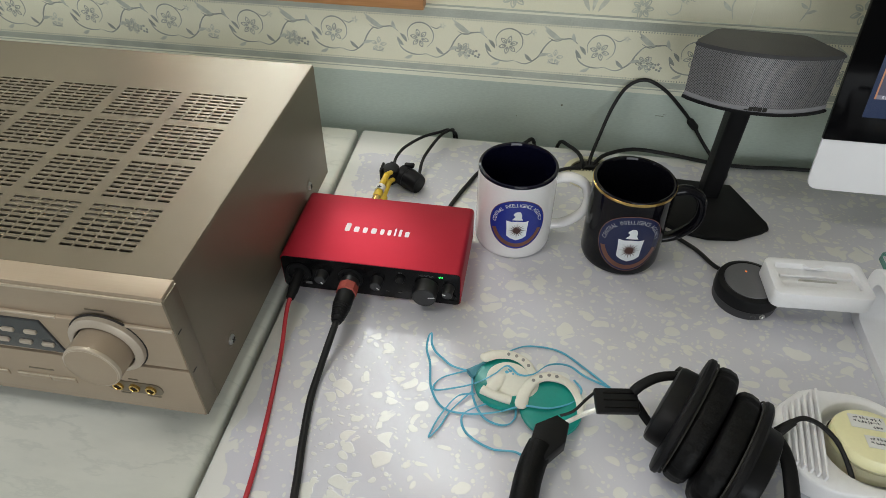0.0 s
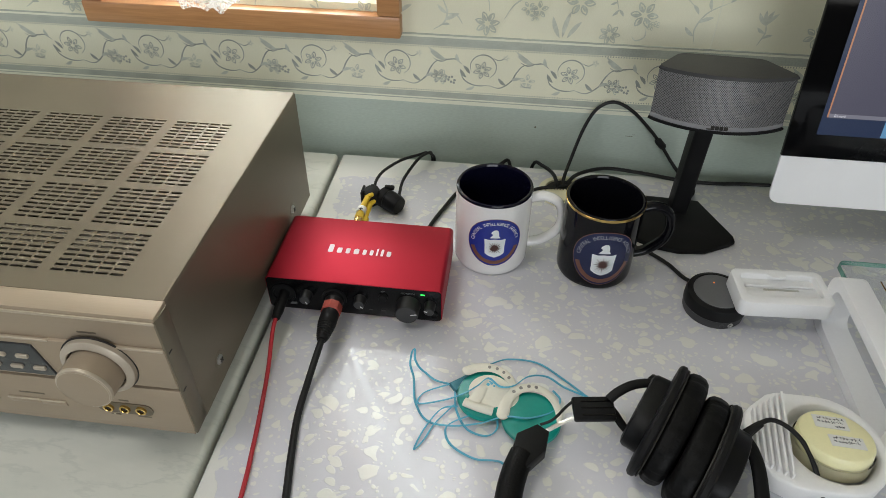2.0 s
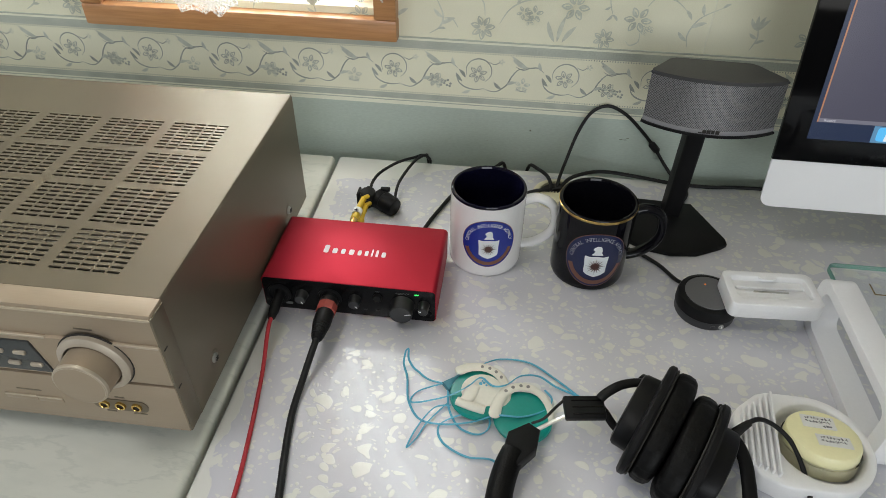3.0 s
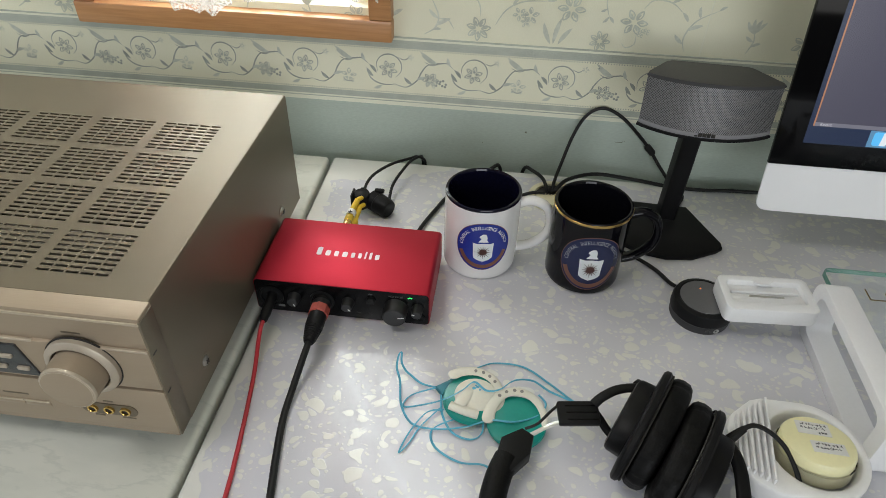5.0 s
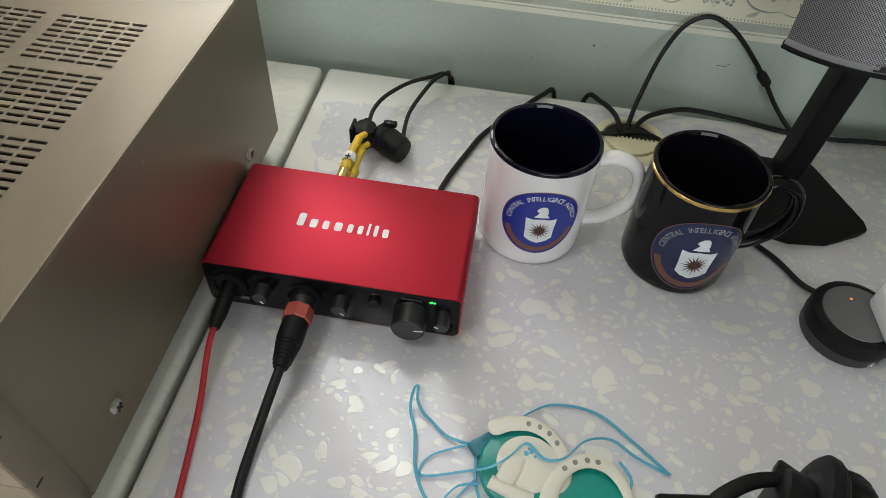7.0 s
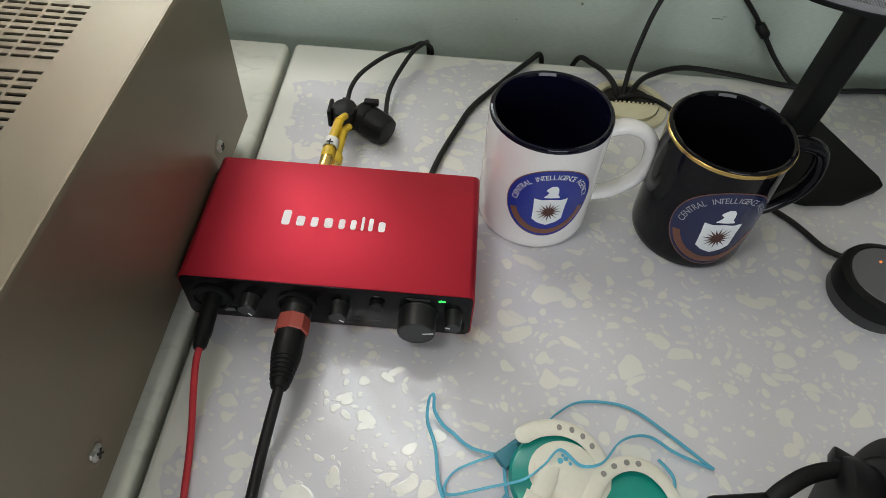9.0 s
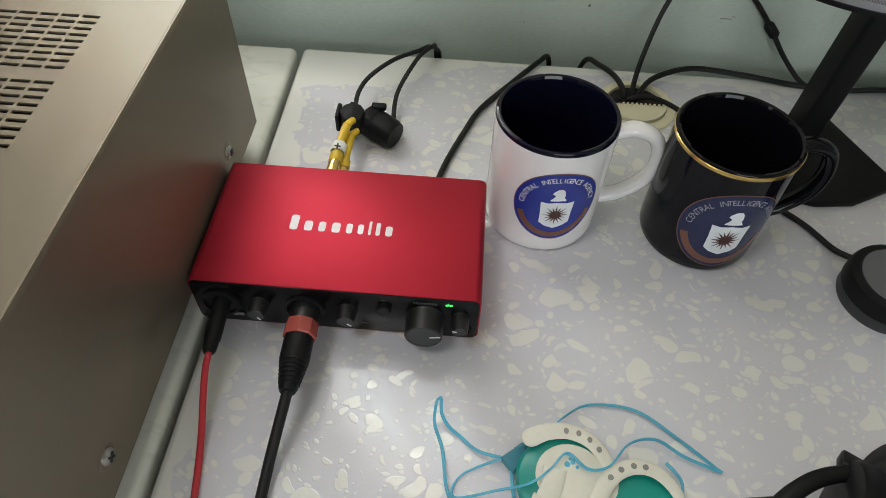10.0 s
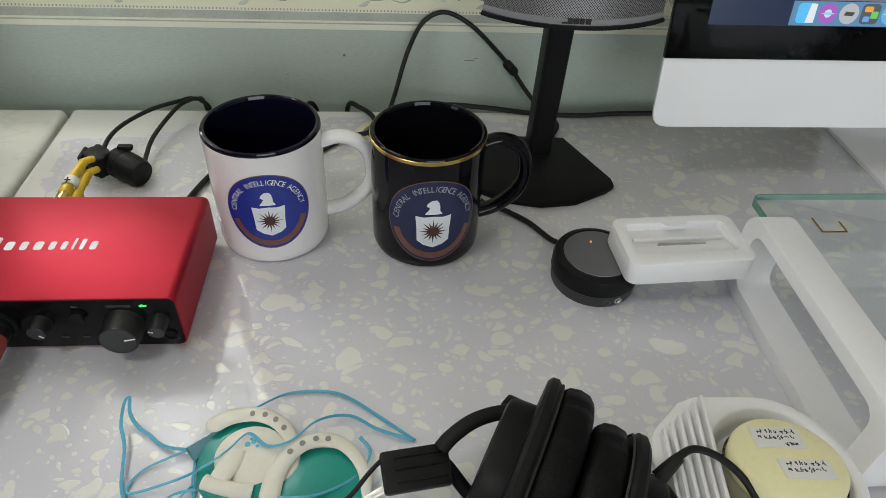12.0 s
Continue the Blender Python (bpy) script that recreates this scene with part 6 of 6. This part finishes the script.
# ---- soap tray and cream jar ----
def tray_and_jar():
    cx, cy = 0.3330, -0.1150
    t = thing("plastic_tray", (cx, cy, DESK), "white ribbed plastic tray with a round well", "tray")
    outline = [(-0.036, -0.046), (-0.054, -0.037), (-0.065, -0.014), (-0.067, 0.010), (-0.062, 0.025), (-0.037, 0.047)]
    for i in range(13):
        a = radians(88 - 176 * i / 12)
        outline.append((0.000 + 0.0435 * math.cos(a), 0.000 + 0.0465 * math.sin(a)))
    for turn in range(1):
        outline = [(a[0] + (b[0] - a[0]) * q, a[1] + (b[1] - a[1]) * q) for a, b in zip(outline, outline[1:] + outline[:1]) for q in (0.16, 0.84)]
    n = len(outline)
    body = bmesh.new()
    h = 0.024
    well = [(0.0 + 0.0415 * math.cos(2 * math.pi * i / 40), 0.0 + 0.0395 * math.sin(2 * math.pi * i / 40)) for i in range(40)]
    rim = [Vector((x, y)) for x, y in outline]
    fine = []
    for i in range(n):
        for s in range(2):
            fine.append(rim[i].lerp(rim[(i + 1) % n], s / 2))
    order = sorted(fine, key=lambda p: math.atan2(p.y, p.x))
    m_ = len(order)
    rows = [[body.verts.new((p.x * k, p.y * k, z)) for p in order] for k, z in ((0.93, 0.0), (0.985, 0.004), (1.0, h - 0.003), (0.992, h - 0.0006), (0.975, h))]
    inner = []
    for k, z in ((1.0, h), (0.97, h - 0.001), (0.90, h - 0.008), (0.86, h - 0.017)):
        inner.append([body.verts.new((0.0370 * k * math.cos(math.atan2(p.y, p.x)), 0.0385 * k * math.sin(math.atan2(p.y, p.x)), z)) for p in order])
    rows += inner
    for a, b in zip(rows, rows[1:]):
        for i in range(m_):
            body.faces.new((a[i], a[(i + 1) % m_], b[(i + 1) % m_], b[i]))
    body.faces.new(rows[-1])
    body.faces.new(rows[0][::-1])
    part("body", body, M_WHITE_PLASTIC, t, "white tray body", 50)
    for k in range(6):
        rib = box((-0.0011, -0.024 - 0.0024 * k, h - 0.002), (0.0011, 0.0255 + k * 0.0041, h + 0.0062), 0.0008)
        rib.transform(Matrix.Translation((-0.0605 + k * 0.0050, -0.002, 0)) @ pose(0, 0, 0, 0, 0, -8))
        part("rib", rib, M_WHITE_PLASTIC, t)
    j = thing("cream_jar", (cx + 0.001, cy + 0.0005, DESK + h - 0.0130), "pale yellow lidded plastic jar with two handwritten paper labels", "jar")
    j.matrix_basis = j.matrix_basis @ pose(0, -0.004, 0, -11)
    part("jar_body", lathe([(0, 0.0), (0.028, 0.0), (0.0305, 0.002), (0.0305, 0.014), (0, 0.014)], 48), M_ACRYL, j, "clear jar body")
    part("cream", lathe([(0, 0.001), (0.0285, 0.001), (0.0285, 0.012), (0, 0.012)], 40), M_CREAM_PLASTIC, j, "pale cream inside")
    lid = part("lid", lathe([(0.0286, 0.0125), (0.0292, 0.0135), (0.0289, 0.0205), (0.0277, 0.0228), (0.0256, 0.0238), (0, 0.0240)], 64), M_YELLOW_LID, j, "pale yellow screw lid")
    for x, y, w, d, turn in ((-0.0005, 0.0125, 0.026, 0.0145, -5), (0.0045, -0.0085, 0.026, 0.0125, -4)):
        m = Matrix.Translation((x, y, 0.0241)) @ pose(0, 0, 0, 0, 0, turn)
        tag = box((-w / 2, -d / 2, 0), (w / 2, d / 2, 0.0003))
        tag.transform(m)
        tag_ob = part("paper_label", tag, M_PAPER_TAG, lid, "white paper label with handwriting")
        rnd = random.Random(int(1000 * w + 100 * d + 7))
        ink = bmesh.new()
        for r in range(3 if d > 0.013 else 2):
            yy = d / 2 - 0.0030 - r * 0.0042
            u, last = (-w / 2 + 0.003, w / 2 - 0.003) if r < 2 else (0.003, w / 2 - 0.004)
            while u < last:
                step = rnd.uniform(0.0016, 0.0028)
                for k in range(rnd.choice((2, 3, 3, 4))):
                    ln, th = rnd.uniform(0.0010, 0.0026), rnd.uniform(0.00018, 0.0003)
                    dash = box((-ln / 2, -th, 0.0003), (ln / 2, th, 0.00045))
                    dash.transform(pose(u + rnd.uniform(0.2, 0.8) * step, yy + rnd.uniform(-0.001, 0.001), 0, 0, 0, rnd.choice((0, 8, 80, 90, 62, -48)) + rnd.uniform(-9, 9)))
                    spare = bpy.data.meshes.new("dash")
                    dash.to_mesh(spare)
                    ink.from_mesh(spare)
                    bpy.data.meshes.remove(spare)
                u += step * 1.15
        ink.transform(m)
        part("handwriting", ink, M_PEN, tag_ob, "unreadable black handwriting bars")


tray_and_jar()


# ---- plugs and cables at the interface ----
def microphone_cable():
    c = thing("microphone_cable", (0.0035, -0.001, DESK), "black microphone cable with a red-ringed connector", "cable")
    d = Vector((0.02, -1.0, 0.015)).normalized()
    m = Matrix.Translation((-0.1085, 0.002, 0.0225)) @ d.to_track_quat("Z", "Y").to_matrix().to_4x4()
    con = part("connector", lathe([(0.0093, 0), (0.0096, 0.0015), (0.0096, 0.0075), (0.0090, 0.009)], 40, m=m), M_BLACK, c, "black connector shell")
    part("shell_ring", lathe([(0.0082, 0.008), (0.0092, 0.0085), (0.0092, 0.0155), (0.0085, 0.016)], 40, m=m), M_KNOB, con, "dull dark metal ring")
    part("colour_ring", lathe([(0.0088, 0.0145), (0.0100, 0.015), (0.0102, 0.0245), (0.0092, 0.0255)], 8, m=m), M_RED_RING, con, "brick red coding ring", 20)
    boot = [(0.0085, 0.0245), (0.0088, 0.027), (0.0088, 0.040)]
    for k in range(6):
        z = 0.041 + k * 0.0026
        r = 0.0084 - 0.00042 * k
        boot += [(r, z), (r, z + 0.0016), (r - 0.0007, z + 0.0018), (r - 0.0007, z + 0.0025)]
    boot += [(0.0056, 0.058), (0.0045, 0.0605), (0.0, 0.0605)]
    part("boot", lathe(boot, 32, m=m), M_BLACK_MATT, con, "ribbed black boot", 25)
    part("lead", tube([(-0.1073, -0.052, 0.0233), (-0.1078, -0.062, 0.0220), (-0.110, -0.078, 0.015), (-0.1125, -0.098, 0.006), (-0.112, -0.130, 0.0036), (-0.106, -0.170, 0.0034), (-0.099, -0.208, 0.0034), (-0.088, -0.28, 0.0034), (-0.07, -0.38, 0.0034), (-0.06, -0.50, 0.0034)], 0.0032, 12), M_RUBBER, c, "black rubber lead")


def red_cable():
    c = thing("instrument_cable", (0.0035, -0.001, DESK), "thin red cable with a slim black jack plug", "cable")
    d = Vector((0.06, -1.0, 0.02)).normalized()
    m = Matrix.Translation((-0.1605, 0.002, 0.0225)) @ d.to_track_quat("Z", "Y").to_matrix().to_4x4()
    plug = part("plug", lathe([(0.0060, -0.001), (0.0062, 0.003), (0.0052, 0.0045), (0.0052, 0.010), (0.0050, 0.011), (0.0050, 0.030), (0.0044, 0.032), (0.0040, 0.038), (0.0030, 0.040), (0, 0.040)], 28, m=m), M_BLACK, c, "slim black plug")
    mark = bmesh.new()
    for k in range(6):
        box((-0.0007, 0.0049, 0.0150 + k * 0.002), (0.0007, 0.0052, 0.0162 + k * 0.002), bm=mark)
    mark.transform(m @ pose(0, 0, 0, 0, 0, 180))
    part("printed_bars", mark, M_WHITE_INK, plug, "small white print bars")
    part("lead", tube([(-0.158, -0.036, 0.0233), (-0.1575, -0.046, 0.0223), (-0.156, -0.060, 0.017), (-0.1535, -0.080, 0.0075), (-0.150, -0.105, 0.0024), (-0.1415, -0.157, 0.0022), (-0.1345, -0.213, 0.0022), (-0.13, -0.30, 0.0022), (-0.135, -0.40, 0.0022), (-0.13, -0.50, 0.0022)], 0.0020, 12), M_RED_CABLE, c, "red rubber lead")


microphone_cable()
red_cable()


def phono_leads():
    p = thing("phono_leads", (0.003, 0.010, DESK), "yellow phono plugs with black ferrite clamps on a thin lead", "cable")
    for x, tagd, bend in ((-0.1120, True, (-0.1075, 0.145, 0.033)), (-0.1070, False, (-0.1045, 0.141, 0.026))):
        d = Vector((0.06, 1.0, 0.12)).normalized()
        m = Matrix.Translation((x, 0.095, 0.0260 if tagd else 0.020)) @ d.to_track_quat("Z", "Y").to_matrix().to_4x4()
        plug = part("plug", lathe([(0.0046, 0.0155), (0.0050, 0.0165), (0.0048, 0.023), (0.0040, 0.0235), (0.0034, 0.026), (0, 0.026)], 24, m=m), M_YELLOW, p, "yellow phono plug")
        part("gold_collar", lathe([(0.0044, -0.007), (0.0046, -0.006), (0.0046, 0.0150), (0.0042, 0.0163)], 24, m=m), M_GOLD, plug, "gold collar")
        tip = m @ Vector((0, 0, 0.024))
        boot = part("boot", tube([tip, tip + Vector((0.001, 0.010, 0.003)), bend, (bend[0] + 0.003, bend[1] + 0.010, bend[2] - 0.003)], 0.0031, 12, 6, ends=(1.1, 0.85)), M_YELLOW, plug, "ribbed yellow boot")
        for k in range(4):
            q = Vector(bend).lerp(tip, 0.15 * k)
            part("boot_rib", tube([q + Vector((0.0, -0.0006, 0)), q + Vector((0, 0.0006, 0))], 0.0035, 12, 2), M_YELLOW, boot)
        if tagd:
            q = m @ Vector((0, 0, 0.026))
            mt = Matrix.Translation(q) @ d.to_track_quat("Z", "Y").to_matrix().to_4x4()
            tg = part("tag", lathe([(0.0046, -0.001), (0.0054, -0.001), (0.0054, 0.0065), (0.0046, 0.0065)], 28, m=mt), M_PAPER_TAG, p, "white paper tag with a plus sign")
            for k, (a, b) in enumerate((((-0.0024, -0.0005), (0.0024, 0.0005)), ((-0.0005, -0.0022), (0.0005, 0.0022)))):
                s = box((a[0], a[1], 0.0), (b[0], b[1], 0.0003))
                s.transform(Matrix.Translation(q + Vector((0.0004, -0.0005, 0.0058))) @ pose(0, 0, 0, 25, 0, -5))
                part("plus_sign", s, M_PEN, tg)
    # two clamps
    c1 = part("ferrite_clamp", prism(rounded(0.019, 0.019, 0.008, 6), -0.010, 0.010, 0.003, m=Matrix.Translation((-0.108, 0.171, 0.017)) @ pose(0, 0, 0, 10, 0, 5)), M_BLACK, p, "black clamp")
    part("clamp_tab", box((-0.121, 0.163, 0.010), (-0.1175, 0.180, 0.026), 0.0015), M_BLACK, c1)
    d = Vector((0.83, -0.5, -0.1)).normalized()
    m = Matrix.Translation((-0.099, 0.177, 0.014)) @ d.to_track_quat("Z", "Y").to_matrix().to_4x4()
    c2 = part("ferrite_clamp", lathe([(0, 0), (0.010, 0.0), (0.0125, 0.002), (0.0125, 0.010), (0.0118, 0.011), (0.0125, 0.012), (0.0120, 0.026), (0.0105, 0.030), (0, 0.031)], 28, m=m), M_BLACK, p, "black round clamp")
    part("clamp_tab", box((-0.094, 0.176, 0.023), (-0.082, 0.182, 0.0275), 0.0015), M_BLACK, c2)
    part("lead", tube([(-0.108, 0.182, 0.020), (-0.1075, 0.200, 0.022), (-0.101, 0.220, 0.023), (-0.084, 0.243, 0.024), (-0.064, 0.260, 0.023), (-0.055, 0.277, 0.016), (-0.051, 0.296, -0.01), (-0.051, 0.304, -0.15)], 0.0019, 10), M_RUBBER, p, "thin black lead")
    part("lead", tube([(-0.078, 0.164, 0.012), (-0.075, 0.172, 0.010), (-0.078, 0.190, 0.010), (-0.077, 0.215, 0.014), (-0.066, 0.246, 0.021), (-0.058, 0.264, 0.021), (-0.051, 0.280, 0.013), (-0.047, 0.297, -0.02), (-0.047, 0.304, -0.15)], 0.0019, 10), M_RUBBER, p, "thin black lead")


phono_leads()


def grommet():
    g = thing("cable_grommet", (0.130, 0.243, DESK), "cream plastic cable grommet set in the desk", "cable grommet")
    part("rim", lathe([(0.034, 0.0), (0.0335, 0.0025), (0.031, 0.0038), (0.026, 0.0036), (0.0255, 0.0005)], 56), M_CREAM_PLASTIC, g, "cream round rim")
    part("dark_hole", lathe([(0.0256, 0.0008), (0, 0.0008)], 40), M_DARK_IN, g)
    half = [(0.0252 * math.cos(t), 0.0252 * math.sin(t)) for t in np.linspace(radians(188), radians(352), 28)]
    cap = part("cap", prism(half, 0.001, 0.0062, 0.001), M_CREAM_PLASTIC, g, "cream ribbed half cap")
    for k in range(12):
        x = -0.021 + k * 0.0038
        part("cap_rib", box((x, -0.0055, 0.006), (x + 0.002, -0.0032, 0.0075), 0.0005), M_CREAM_PLASTIC, cap)


grommet()


def loose_cable(name, label, pts, r, bead=None):
    c = thing(name, (0, 0, DESK), label, "cable")
    part("lead", tube(pts, r, 10), M_RUBBER, c, "black rubber lead")
    if bead:
        m = Matrix.Translation(bead[0]) @ Vector(bead[1]).normalized().to_track_quat("Z", "Y").to_matrix().to_4x4()
        part("bead", lathe([(0, -0.0085), (0.003, -0.0085), (0.0046, -0.006), (0.0046, 0.006), (0.003, 0.0085), (0, 0.0085)], 20, m=m), M_RUBBER, c, "black moulded bead")


loose_cable("data_cable", "black data cable running over the desk's back edge", [(-0.0335, 0.096, 0.016), (-0.0335, 0.112, 0.015), (-0.033, 0.135, 0.004), (-0.027, 0.160, 0.003), (-0.016, 0.192, 0.003), (-0.004, 0.222, 0.003), (0.022, 0.260, 0.003), (0.045, 0.290, 0.0045), (0.056, 0.304, 0.001), (0.060, 0.312, -0.04), (0.06, 0.314, -0.16)], 0.0024)
loose_cable("speaker_cable", "black speaker cable looping up from the grommet", [(0.126, 0.247, 0.001), (0.128, 0.262, 0.010), (0.136, 0.287, 0.024), (0.148, 0.309, 0.055), (0.162, 0.318, 0.080), (0.182, 0.320, 0.090), (0.207, 0.320, 0.079), (0.233, 0.320, 0.055), (0.251, 0.320, 0.035), (0.267, 0.310, 0.016), (0.280, 0.294, 0.005), (0.289, 0.280, 0.003), (0.292, 0.264, 0.003), (0.284, 0.246, 0.003)], 0.0022, ((0.251, 0.320, 0.035), (0.7, 0.0, -0.72)))
loose_cable("monitor_cable", "black cable lying along the desk's back edge", [(0.128, 0.248, 0.001), (0.134, 0.256, 0.008), (0.148, 0.272, 0.011), (0.182, 0.290, 0.010), (0.226, 0.292, 0.006), (0.278, 0.286, 0.003), (0.323, 0.284, 0.003), (0.363, 0.288, 0.003), (0.46, 0.290, 0.003), (0.58, 0.285, 0.003), (0.70, 0.290, 0.003)], 0.0025)
loose_cable("puck_cable", "black cable from the grommet to the volume puck", [(0.122, 0.246, 0.001), (0.124, 0.244, 0.008), (0.146, 0.246, 0.008), (0.172, 0.231, 0.003), (0.190, 0.188, 0.0028), (0.204, 0.146, 0.0028), (0.222, 0.133, 0.0028), (0.240, 0.116, 0.0028), (0.253, 0.093, 0.005), (0.262, 0.083, 0.008)], 0.0022)
loose_cable("power_cable", "black cable going down behind the desk", [(0.120, 0.246, 0.001), (0.118, 0.252, 0.010), (0.113, 0.274, 0.008), (0.101, 0.290, 0.007), (0.090, 0.304, 0.001), (0.086, 0.312, -0.04), (0.086, 0.314, -0.16)], 0.0024)
loose_cable("short_cable", "black cable lying behind the mugs", [(0.120, 0.243, 0.001), (0.114, 0.240, 0.008), (0.098, 0.238, 0.007), (0.080, 0.230, 0.003), (0.058, 0.205, 0.0026), (0.044, 0.175, 0.0026)], 0.0022)
